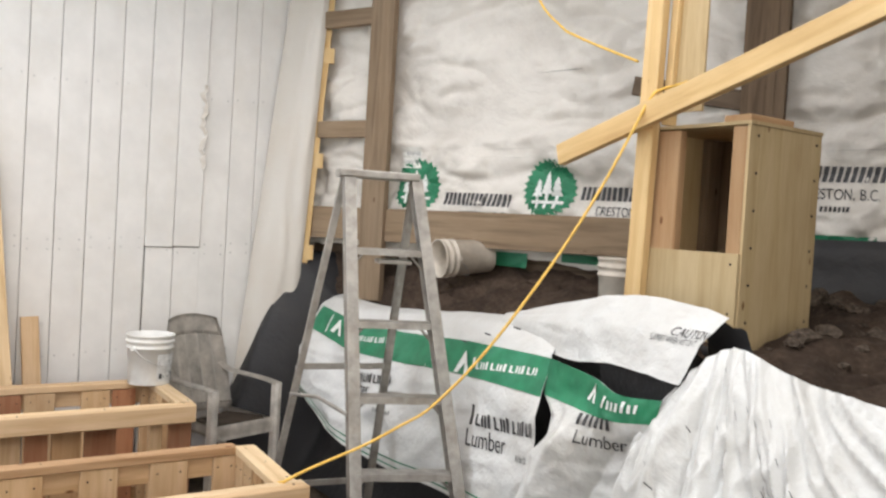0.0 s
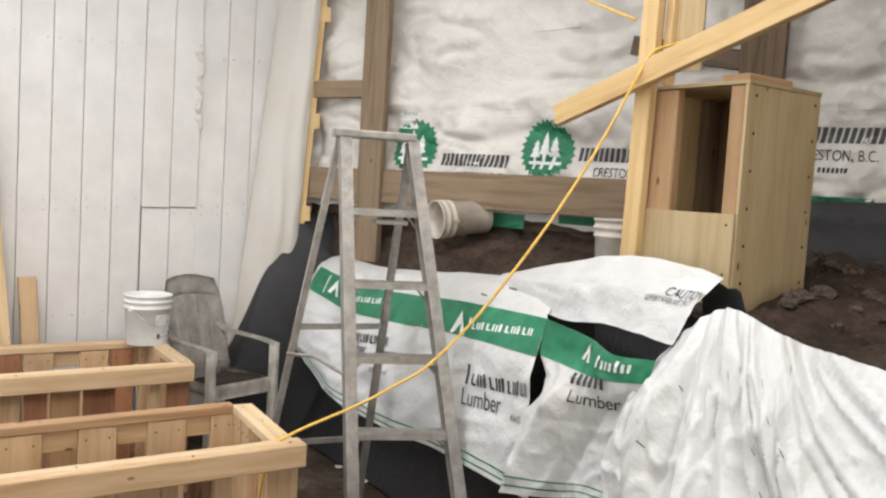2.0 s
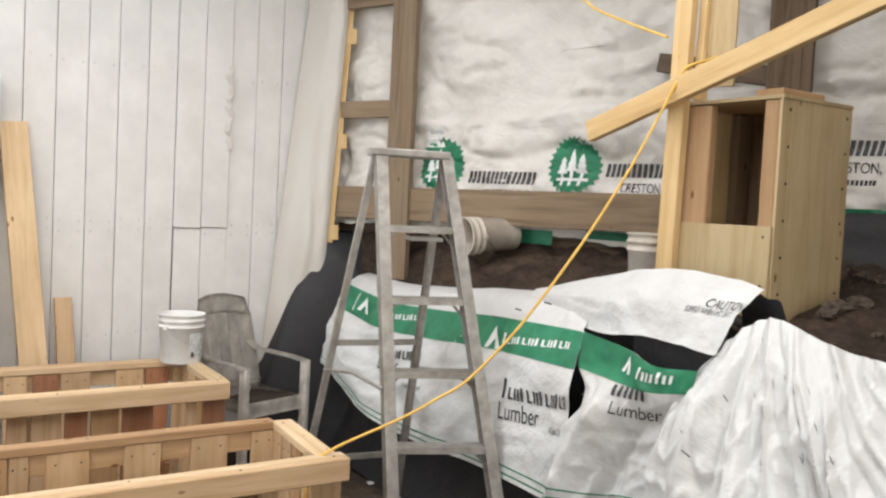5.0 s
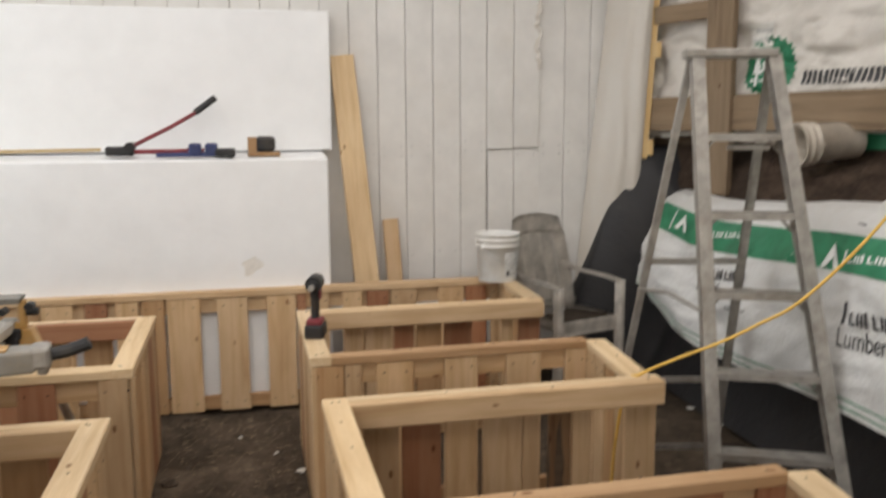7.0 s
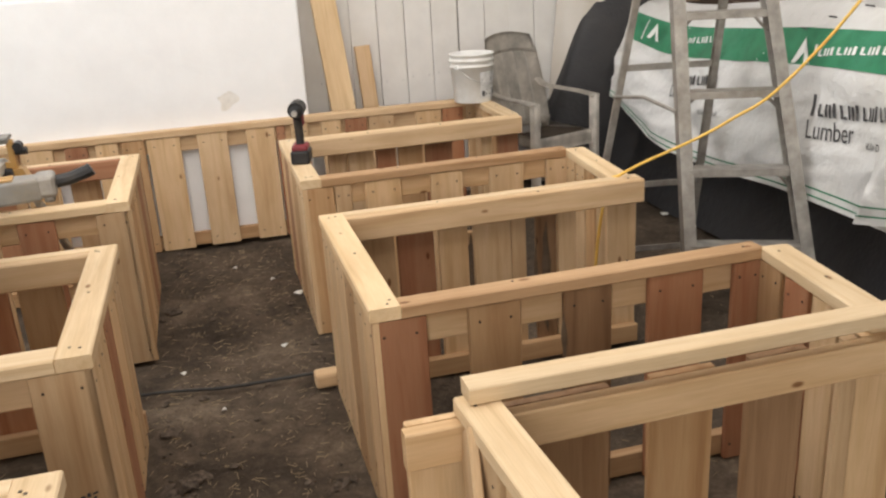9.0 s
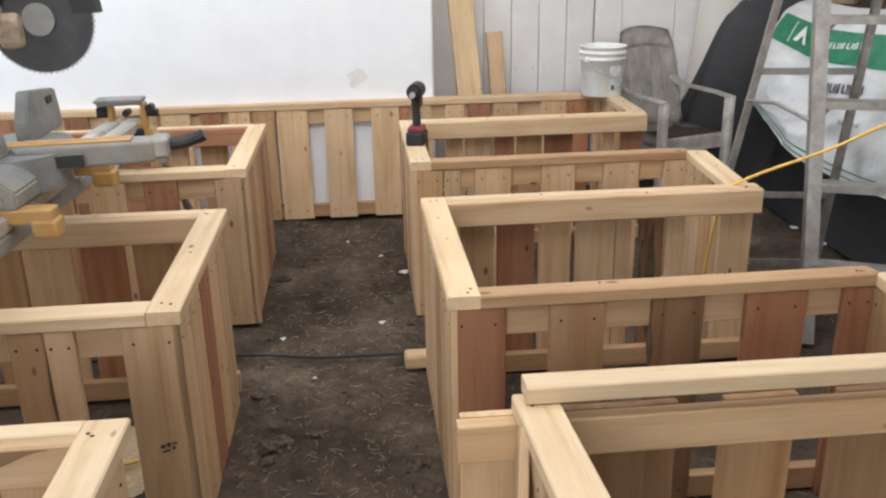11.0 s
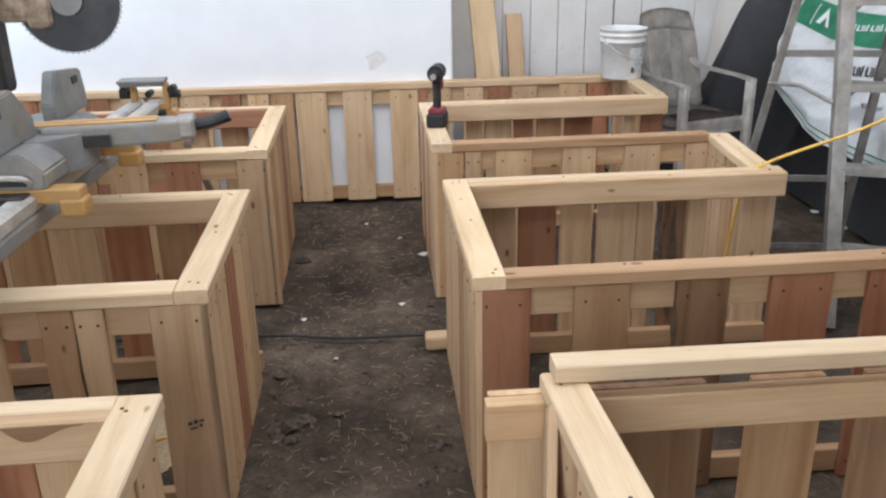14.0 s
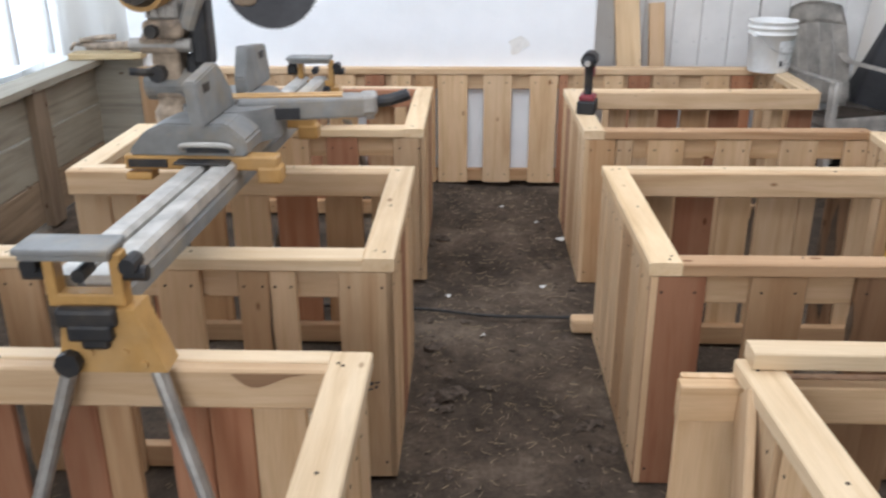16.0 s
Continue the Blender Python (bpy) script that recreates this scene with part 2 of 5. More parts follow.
def board(name, length, w, h, centre, d, up, mat, parent=None, label="", c=0.003):
    """A board: length along d, thickness h along up, width w across."""
    key = (round(length, 3), round(w, 3), round(h, 3), mat.name)
    if key not in MESHES:
        bm = bmesh.new()
        prism(bm, chamfer_ring(w, h, c), -length / 2, length / 2)
        me = bpy.data.meshes.new(name)
        bm.normal_update()
        bm.to_mesh(me)
        bm.free()
        me.materials.append(mat)
        MESHES[key] = me
    ob = new(name, MESHES[key])
    if parent:
        ob.parent = parent
    ob.matrix_basis = Matrix.Translation(centre) @ basis(d, up)
    return tagged(ob, label)


def beam(name, a, b, w, h, mat, parent=None, label="", up=(0, 0, 1), c=0.003):
    a, b = Vector(a), Vector(b)
    return board(name, (b - a).length, w, h, (a + b) / 2, b - a, up, mat, parent, label, c)


def box(bm, lo, hi, c=0.0):
    """Chamfered block between two corners."""
    m = Matrix.Translation([(a + b) / 2 for a, b in zip(lo, hi)]) @ Matrix.Diagonal([b - a for a, b in zip(lo, hi)] + [1])
    r = bmesh.ops.create_cube(bm, size=1, matrix=m)
    if c:
        es = list({e for v in r["verts"] for e in v.link_edges})
        bmesh.ops.bevel(bm, geom=es, offset=c, segments=2, affect="EDGES", profile=0.5)


def cyl(bm, a, b, r1, r2=None, n=16, caps=True):
    a, b = Vector(a), Vector(b)
    d = b - a
    m = Matrix.Translation((a + b) / 2) @ d.to_track_quat("Z", "Y").to_matrix().to_4x4()
    bmesh.ops.create_cone(bm, cap_ends=caps, segments=n, radius1=r1, radius2=r1 if r2 is None else r2, depth=d.length, matrix=m)


def lathe(bm, prof, n=28, m=Matrix()):
    """Revolve (r, z) points about z."""
    rings = []
    for r, z in prof:
        rings.append([bm.verts.new(m @ Vector((r * math.cos(2 * math.pi * k / n), r * math.sin(2 * math.pi * k / n), z))) for k in range(n)])
    for a, b in zip(rings, rings[1:]):
        for k in range(n):
            bm.faces.new((a[k], a[(k + 1) % n], b[(k + 1) % n], b[k]))
    if prof[0][0] > 0:
        bm.faces.new(rings[0][::-1])
    if prof[-1][0] > 0:
        bm.faces.new(rings[-1])


def tube(bm, pts, r, n=8):
    """Round tube along points."""
    pts = [Vector(p) for p in pts]
    rings = []
    for i, p in enumerate(pts):
        d = (pts[min(i + 1, len(pts) - 1)] - pts[max(i - 1, 0)]).normalized()
        s = d.orthogonal().normalized() if not rings else (side - d * side.dot(d)).normalized()
        side = s
        t = d.cross(s)
        rings.append([bm.verts.new(p + r * (math.cos(2 * math.pi * k / n) * s + math.sin(2 * math.pi * k / n) * t)) for k in range(n)])
    for a, b in zip(rings, rings[1:]):
        for k in range(n):
            bm.faces.new((a[k], a[(k + 1) % n], b[(k + 1) % n], b[k]))
    bm.faces.new(rings[0][::-1])
    bm.faces.new(rings[-1])


def spline(pts, n):
    """Smooth curve through points."""
    pts = [Vector(p) for p in pts]
    out = []
    for i in range(len(pts) - 1):
        p0, p1, p2, p3 = pts[max(i - 1, 0)], pts[i], pts[i + 1], pts[min(i + 2, len(pts) - 1)]
        for k in range(n):
            t = k / n
            out.append(0.5 * (2 * p1 + (p2 - p0) * t + (2 * p0 - 5 * p1 + 4 * p2 - p3) * t * t + (3 * p1 - p0 - 3 * p2 + p3) * t ** 3))
    out.append(pts[-1])
    return out


def grid(bm, fn, nu, nv, u0=0.0, u1=1.0, v0=0.0, v1=1.0, thick=0.0):
    vs = [[bm.verts.new(fn(u0 + (u1 - u0) * i / nu, v0 + (v1 - v0) * j / nv)) for j in range(nv + 1)] for i in range(nu + 1)]
    for i in range(nu):
        for j in range(nv):
            bm.faces.new((vs[i][j], vs[i + 1][j], vs[i + 1][j + 1], vs[i][j + 1]))
    return vs


def smooth01(a, b, x):
    t = min(1, max(0, (x - a) / (b - a)))
    return t * t * (3 - 2 * t)

# ---- setting ----
H = 0.70          # top of the bed rails
WALL_A, WALL_U = Vector((2.83, 5.40, 0)), Vector((0.377, -0.926, 0))   # the skewed wall of old wrap
WALL_N = Vector((-0.926, -0.377, 0))


def ground_z(x, y):
    z = 0.03 * noise.noise((x * 1.3, y * 1.3, 0)) + 0.016 * noise.noise((x * 5, y * 5, 3)) + 0.008 * noise.noise((x * 15, y * 15, 7))
    z += 0.06 * math.exp(-((x - 2.05) / 0.4) ** 2 - ((y - 5.0) / 0.45) ** 2)
    return z - 0.012


bm = bmesh.new()
grid(bm, lambda u, v: (lambda x, y: Vector((x, y, ground_z(x, y))))(-3.0 + 6.0 * u, -3.2 + 9.2 * v), 150, 230)
tagged(link("ground", bm, SOIL, smooth=True), "dark trodden soil floor with clods and straw", "soil floor", kind="structure")

# white plank wall behind everything
wall_n = tagged(new("wall_north"), "white painted vertical plank wall", "wall", kind="structure")
PITCH = 0.1765
for k in range(-22, 13):
    x = 0.752 + PITCH * (k + 0.5)
    cut = {5: 1.463, 6: 1.469}.get(k)
    for lo, hi in ((-0.05, cut - 0.003), (cut + 0.003, 3.6)) if cut else ((-0.05, 3.6),):
        dy = 0.003 * math.sin(k * 7.3)
        if cut and lo > 0:
            dy -= 0.012
        sh = 0.006 if cut and lo < 0 else 0.0
        board("plank", hi - lo, PITCH - 0.004, 0.02, (x + sh, 5.46 + dy, (lo + hi) / 2), (0, 0, 1), (0, -1, 0), WALLP, wall_n, c=0.002)
bm = bmesh.new()
box(bm, (-3.2, 5.475, -0.1), (2.95, 5.56, 3.65))
link("wall_backing", bm, DARKW, wall_n)
bm = bmesh.new()
for k in range(-2, 13):
    for z in (1.44, 1.50, 2.45, 0.8):
        for o in (-0.055, 0.055):
            cyl(bm, (0.752 + PITCH * (k + 0.5) + o, 5.451, z + 0.015 * math.sin(k * 5.1)), (0.752 + PITCH * (k + 0.5) + o, 5.4425, z + 0.015 * math.sin(k * 5.1)), 0.004, n=6)
tagged(part("nail_heads", bm, LABEL, wall_n), kind="stuff")

bm = bmesh.new()
vs = []
for k in range(19):
    z = 1.98 + 0.03 * k
    x = 1.985 + 0.012 * math.sin(k * 1.1) + 0.008 * math.sin(k * 2.7)
    wd = 0.012 + 0.02 * abs(math.sin(k * 0.9))
    vs.append((bm.verts.new((x - wd, 5.436, z)), bm.verts.new((x, 5.424, z)), bm.verts.new((x + 0.006, 5.444, z))))
for a, b in zip(vs, vs[1:]):
    bm.faces.new((a[0], a[1], b[1], b[0]))
    bm.faces.new((a[1], a[2], b[2], b[1]))
part("peeling_paint", bm, POLY, wall_n, "peeling strip of white paint")

# unseen closing walls and roof, added to enclose the light; the open bay is assumed
for nm, lo, hi in (("wall_west", (-3.2, -3.2, -0.1), (-3.1, 2.2, 3.6)), ("wall_west_low", (-3.2, 2.2, -0.1), (-3.1, 5.5, 0.7)), ("wall_south_left", (-3.2, -3.3, -0.1), (-2.8, -3.2, 3.6)),
                   ("wall_south_right", (0.5, -3.3, -0.1), (6.4, -3.2, 3.6)), ("wall_south_top", (-2.8, -3.3, 3.0), (0.5, -3.2, 3.6)),
                   ("wall_east", (6.3, -3.2, -0.1), (6.4, 2.0, 3.6))):
    bm = bmesh.new()
    box(bm, lo, hi)
    tagged(link(nm, bm, WALLP), "unseen white wall added to close the shed", "wall", kind="structure")
for nm, lo, hi in (("ceiling", (-3.2, 4.45, 3.56), (6.4, 5.6, 3.64)), ("ceiling_front", (-3.2, -3.3, 3.56), (6.4, 0.15, 3.64)),
                   ("ceiling_left", (-3.2, 0.15, 3.56), (-2.15, 4.45, 3.64)), ("ceiling_right", (2.55, 0.15, 3.56), (6.4, 4.45, 3.64))):
    bm = bmesh.new()
    box(bm, lo, hi)
    tagged(link(nm, bm, WALLP), "unseen pale ceiling added round an assumed roof bay", "ceiling", kind="structure")


def wall_pt(s, z, off=0.0):
    p = WALL_A + WALL_U * s + WALL_N * off
    return Vector((p.x, p.y, z))


def wrap_relief(s, z):
    r = 0.045 * noise.noise((s * 1.1, z * 1.6, 5)) + 0.075 * noise.noise((s * 1.7 + z * 2.2, z * 2.6 - s * 1.2, 9)) + 0.03 * noise.noise((s * 4.5 + z * 3, z * 6 - s * 3, 11)) + 0.012 * noise.noise((s * 12 + z * 9, z * 14 - s * 7, 13))
    r -= 0.06 * (1 - abs(noise.noise((s * 1.3 - z * 1.5, z * 2.4 + s * 0.7, 2)))) ** 9 + 0.035 * (1 - abs(noise.noise((s * 3.0 - z * 2.5, z * 5 + s * 1.2, 22)))) ** 5
    r += (0.012 + 0.03 * smooth01(2.9, 3.3, s)) * (1 - abs(noise.noise((s * 6 + z * 4, z * 9 - s * 3, 31)))) ** 4
    r += 0.03 * math.exp(-((z - 2.13 - 0.08 * s - 0.02 * math.sin(s * 3.1)) / 0.03) ** 2)
    return 0.045 * math.tanh(r / 0.045) if r > 0 else 0.055 * math.tanh(r / 0.055)


def wrap_pt(u, v):
    s = -0.25 + 6.6 * u
    foot = 1.525 + 0.21 * smooth01(2.5, 3.2, s) + 0.02 * math.sin(s * 5) + 0.015 * noise.noise((s * 9, 0, 0))
    z = foot + (3.6 - foot) * v
    return wall_pt(s, z, 0.11 + wrap_relief(s, z))


bm = bmesh.new()
grid(bm, wrap_pt, 330, 120)
old_wrap = empty("lumber_wrap_sheet", "grimy white lumber wrap stapled over the old wall", "plastic sheet")
part("sheet", bm, WRAPOLD, old_wrap, smooth=True)
bm = bmesh.new()
box(bm, (-0.05, 0.0, -0.1), (6.8, 0.12, 3.55))
w = link("wall_north_east", bm, DARKW)
w.matrix_basis = Matrix.Translation(WALL_A) @ basis(WALL_U, (0, 0, 1))
tagged(w, "old timber wall behind the wrap sheet", "wall", kind="structure")


def on_wall(s, z, lift=0.004):
    s, z = s + 0.05, z - 0.015
    return wall_pt(s, z, 0.11 + wrap_relief(s, z) + lift)


def settle(bm, fn, cuts=0):
    """Triangulate flat shapes finely and lay them on a surface."""
    bmesh.ops.triangulate(bm, faces=bm.faces[:])
    for _ in range(cuts):
        bmesh.ops.subdivide_edges(bm, edges=[e for e in bm.edges if e.calc_length() > 0.035], cuts=1)
        bmesh.ops.triangulate(bm, faces=bm.faces[:])
    for v in bm.verts:
        v.co = fn(v.co.x, v.co.y)


def rect(bm, x0, y0, x1, y1, slant=0.0):
    bm.faces.new([bm.verts.new(p) for p in ((x0, y0, 0), (x1, y0, 0), (x1 + slant, y1, 0), (x0 + slant, y1, 0))])


def bars(bm, x, y, n, w, h, gap, slant=0.0, tall=()):
    """A run of plain upright bars, in place of a name."""
    for k in range(n):
        hh = h * (1.0 if k in tall else 0.72)
        rect(bm, x + k * (w + gap), y, x + k * (w + gap) + w, y + hh, slant * hh)


def words(bm, text, x, y, size, slant=0.0, sx=1.0):
    cu = bpy.data.curves.new("words", "FONT")
    cu.body, cu.size, cu.shear, cu.fill_mode = text, size, slant, "FRONT"
    ob = bpy.data.objects.new("words", cu)
    scene.collection.objects.link(ob)
    dg = bpy.context.evaluated_depsgraph_get()
    me = bpy.data.meshes.new_from_object(ob.evaluated_get(dg))
    me.transform(Matrix.Translation((x, y, 0)) @ Matrix.Diagonal((sx, 1, 1, 1)))
    bm.from_mesh(me)
    bpy.data.objects.remove(ob)
    bpy.data.meshes.remove(me)


def wall_print(bm, mat, name, label, lift=0.004, cuts=1):
    settle(bm, lambda a, b: on_wall(a, b, lift), cuts)
    bmesh.ops.reverse_faces(bm, faces=bm.faces[:])
    return part(name, bm, mat, old_wrap, label)


def gear(bm, cx, cz, r, teeth=26):
    c = bm.verts.new((cx, cz, 0))
    ring = []
    for k in range(teeth * 3):
        a = 2 * math.pi * k / (teeth * 3)
        rr = r * (1.0, 1.09, 0.96)[k % 3]
        ring.append(bm.verts.new((cx + rr * math.cos(a), cz + rr * math.sin(a) * 1.02, 0)))
    for k in range(len(ring)):
        bm.faces.new((c, ring[k], ring[(k + 1) % len(ring)]))


for s0, z0 in ((0.835, 1.965), (1.758, 1.969), (3.98, 2.1)):
    bm = bmesh.new()
    gear(bm, s0, z0, 0.158)
    wall_print(bm, GREEN, "emblem", "green toothed round emblem", 0.005, 2)
    bm = bmesh.new()
    for dx, foot, top in ((-0.062, -0.045, 0.055), (-0.005, -0.03, 0.105), (0.052, -0.04, 0.075)):
        for lo, hi, w_ in ((foot, top * 0.45, 0.034), (foot + 0.035, top * 0.8, 0.027), (foot + 0.07, top, 0.02)):
            bm.faces.new([bm.verts.new((s0 + dx + a, z0 + b, 0)) for a, b in ((-w_, lo), (w_, lo), (0, hi))])
        rect(bm, s0 + dx - 0.009, z0 - 0.115, s0 + dx + 0.009, z0 + foot)
    rect(bm, s0 - 0.1, z0 - 0.088, s0 + 0.1, z0 - 0.07)
    tagged(wall_print(bm, WHITEINK, "emblem_trees", "white pointed shapes", 0.011, 1), kind="stuff")
for s0, z0 in ((1.031, 1.853), (1.946, 1.912), (3.02, 2.043)):
    bm = bmesh.new()
    bars(bm, s0, z0, 15, 0.0215, 0.075, 0.0105, 0.2, tall=range(15))
    tagged(wall_print(bm, INK, "printed_line", "dark printed bars", 0.005, 1), kind="stuff")
    bm = bmesh.new()
    words(bm, "CRESTON, B.C.", s0 + 0.10, z0 - 0.085, 0.075, 0.0, 0.72)
    wall_print(bm, INK, "printed_words", "dark printed words", 0.005, 0)
    bm = bmesh.new()
    bars(bm, s0 + 0.20, z0 - 0.145, 7, 0.012, 0.035, 0.008, 0.1)
    tagged(wall_print(bm, INK, "printed_line", "dark printed bars", 0.005, 0), kind="stuff")
bm = bmesh.new()
rect(bm, 0.692, 2.073, 0.854, 2.209)
wall_print(bm, CHIP, "paper_label", "torn white paper label", 0.006, 2)
bm = bmesh.new()
bars(bm, 0.73, 2.155, 6, 0.012, 0.035, 0.008)
bars(bm, 0.73, 2.105, 6, 0.012, 0.026, 0.008)
tagged(wall_print(bm, LABEL, "label_print", "", 0.009, 0), kind="stuff")
# green edge showing under the beam and at the end of the sheet
for s0, s1, z0, z1 in ((1.36, 1.63, 1.50, 1.585), (1.85, 2.25, 1.55, 1.60), (3.15, 3.48, 1.735, 1.785)):
    bm = bmesh.new()
    rect(bm, s0, z0, s1, z1)
    wall_print(bm, GREEN, "green_hem", "green printed hem", 0.005, 3)
bm = bmesh.new()
random.seed(4)
for k in range(26):
    s, z = random.uniform(0.6, 4.2), 2.17 + 0.03 * random.uniform(-1, 1) if k < 16 else random.uniform(2.0, 3.2)
    rect(bm, s, z, s + 0.028, z + 0.006, 0.3)
tagged(wall_print(bm, INK, "staples", "", 0.006, 0), kind="stuff")

# posts, girts and the long beam standing before the wrap
beam("wall_beam", wall_pt(0.0, 1.68, 0.195), wall_pt(2.45, 1.70, 0.195), 0.04, 0.21, GREYW)
tagged(bpy.data.objects["wall_beam"], "weathered brown plank beam fixed along the old wall", "beam", kind="structure")
for s, w_, mat, lab in ((0.638, 0.185, GREYW, "weathered brown post before the wrap sheet"), (2.975, 0.16, DARKW, "dark weathered post behind the plywood cabinet"), (3.08, 0.05, DARKW, "dark weathered post behind the plywood cabinet")):
    o = beam("wall_post", wall_pt(s, 1.2, 0.22), wall_pt(s, 3.56, 0.22), w_, 0.05, mat, up=WALL_N)
    tagged(o, lab, "post", kind="structure")
for z in (2.30, 3.03):
    o = beam("girt", wall_pt(0.0, z, 0.195), wall_pt(0.56, z, 0.195), 0.04, 0.11, GREYW)
    tagged(o, "weathered brown girt between the posts", "girt", kind="structure")
o = beam("girt", wall_pt(2.3, 2.52, 0.13), wall_pt(2.9, 2.42, 0.13), 0.04, 0.1, DARKW)
tagged(o, "dark board behind the plywood cabinet", "board", kind="structure")
# corner stud with blocks, and the milky sheet hung over the end of the plank wall
stud = empty("corner_stud", "new yellow stud at the corner with short blocks", "stud", kind="structure")
beam("stud", (2.617, 5.24, 1.40), (2.742, 5.24, 3.56), 0.085, 0.04, YELW, stud, up=(-0.45, -0.9, 0))
for z in (1.47, 2.09, 2.80):
    bx = 2.617 + 0.058 * (z - 1.4) + 0.03
    beam("block", (bx, 5.215, z - 0.05), (bx, 5.215, z + 0.05), 0.075, 0.03, YELW, stud, up=(-0.4, -1, 0))
bm = bmesh.new()


def poly_fn(u, v):
    z = 0.55 + 3.0 * v
    left = 2.19 + 0.105 * z
    x = left + (2.605 + 0.055 * (z - 1.4) - left) * u
    y = 5.425 - 0.06 * math.sin(math.pi * u) ** 0.8 - 0.225 * u + 0.025 * noise.noise((u * 3, v * 9, 1)) * math.sin(math.pi * u)
    y -= 0.008 * math.sin(u * 15 + v * 2.5) * math.sin(math.pi * u)
    return Vector((x, y, z))


grid(bm, poly_fn, 40, 60)
o = link("poly_sheet", bm, POLY, smooth=True)
tagged(o, "milky polyethylene sheet hanging over the wall corner", "plastic sheet")

# ---- soil bank with its covers ----
BY = [-3.2, 0.3, 1.08, 1.34, 1.76, 2.29, 3.42, 4.13, 5.03, 5.45]
BXT = [2.35, 2.3, 2.36, 2.42, 2.55, 2.70, 2.80, 2.85, 2.84, 2.58]
BZT = [1.25, 1.28, 1.29, 1.29, 1.36, 1.39, 1.285, 1.22, 1.185, 1.17]


def bank_top(y):
    return float(np.interp(y, BY, BXT)), float(np.interp(y, BY, BZT))


def wall_x(y):
    s = (5.40 - y) / 0.926
    return 2.83 + 0.377 * s


def bank_fn(u, v):
    y = 5.44 - 8.6 * u
    xt, zt = bank_top(y)
    xw = max(wall_x(y) - 0.0, xt + 0.05)
    z = zt - 0.05 + (1.54 - zt) * v ** 0.8 * (1 + 0.2 * noise.noise((y * 1.5, v * 2, 0))) + 0.05 * noise.noise((y * 4, v * 6, 2)) + 0.035 * noise.noise((y * 11, v * 12, 4)) + 0.02 * noise.noise((y * 27, v * 28, 6))
    return Vector((xt + 0.02 + (xw - xt) * v, y, z))


bm = bmesh.new()
grid(bm, bank_fn, 300, 36)
tagged(link("soil_bank", bm, BERM, smooth=True), "dark bank of raw soil behind the wrap", "soil bank", kind="structure")


def cover_fn(u, v):
    """Fabric down the bank; towards the wall corner it swells and closes over the top."""
    y = 5.44 - 8.6 * u
    xt, zt = bank_top(y)
    w = smooth01(5.02, 5.28, y)
    v = v * 1.15 - 0.15
    q, v = max(0.0, -v / 0.15), max(0.0, v)
    z = (zt - 0.03) * (1 - v) + 0.012 * v + 0.03 * noise.noise((y * 2, v * 3, 8))
    x = xt + 0.03 + (2.36 + 0.28 * smooth01(2.0, 3.0, y) - 0.1 * v * v - xt) * v ** 1.35 + 0.035 * noise.noise((y * 2.3, v * 2.5, 5))
    z += (1.45 * (1 - v) - z) * w
    x += (2.605 - 0.51 * v ** 0.75 + 0.015 * noise.noise((y * 3, v * 3, 5)) - x) * w
    return Vector((x + q * (0.05 + 0.40 * w), y, max(z + q * (0.045 * w * (1.6 - q) - 0.05 * (1 - w)), 0.006)))


bm = bmesh.new()
grid(bm, cover_fn, 400, 46)
tagged(link("landscape_fabric", bm, BLACKF, smooth=True), "black landscape fabric draped down the soil bank", "fabric cover")

WT = [Vector(p) for p in ((2.832, 5.06, 1.215), (2.782, 4.46, 1.205), (2.732, 3.86, 1.245), (2.681, 3.26, 1.30), (2.631, 2.60, 1.335))]
WB = [Vector(p) for p in ((2.474, 4.927, 0.635), (2.44, 4.31, 0.47), (2.405, 3.69, 0.455), (2.37, 3.06, 0.497), (2.336, 2.37, 0.504))]
WT_S, WB_S = spline(WT, 20), spline(WB, 20)


def along(pts, u):
    k = min(max(u, 0), 1) * (len(pts) - 1)
    i = min(int(k), len(pts) - 2)
    return pts[i].lerp(pts[i + 1], k - i)


def front_fn(u, v, lift=0.0):
    p = along(WT_S, u).lerp(along(WB_S, u), v)
    n = Vector((-0.95, -0.15, 0.28))
    bulge = 0.09 * math.sin(math.pi * min(1, max(0, v)) ** 0.8)
    r = 0.03 * noise.noise((u * 5, v * 3, 3)) + 0.016 * noise.noise((u * 11 + v * 4, v * 7 - u * 5, 6))
    r += 0.012 * (1 - abs(noise.noise((u * 9 + v * 6, v * 5, 12)))) ** 3
    r += 0.02 * smooth01(0.8, 1.0, u) * smooth01(0.15, 0.5, v)
    if v < 0.06:
        bulge += -0.05 * (0.06 - v) / 0.06
    return p + n * (bulge + r + lift + 0.006)


front = empty("printed_wrap_sheet", "white lumber wrap with green band covering the soil bank", "plastic sheet")
bm = bmesh.new()
grid(bm, front_fn, 150, 60)
part("sheet", bm, WRAP, front, smooth=True)


def front_print(bm, mat, name, label, lift, cuts):
    settle(bm, lambda a, b: front_fn(a, b, lift), cuts)
    return part(name, bm, mat, front, label)


def band(u0, u1, a0, a1, b0, b1, n=60):
    bm = bmesh.new()
    grid(bm, lambda u, v: front_fn(u, (a0 + (a1 - a0) * u) * (1 - v) + (b0 + (b1 - b0) * u) * v, 0.004), n, 6, u0, u1)
    return bm


bm = bmesh.new()
grid(bm, lambda u, v: front_fn(u, (0.175 + 0.025 * u) + (0.185 + 0.06 * (1 - u) ** 3) * v, 0.004), 70, 6, 0.03, 1.0)
part("green_band", bm, GREEN, front, "green printed band", smooth=True)
for vv in (0.935, 0.97):
    part("hem_line", band(0.0, 1.0, vv, vv, vv + 0.009, vv + 0.007), GREEN, front, "thin dark green line")


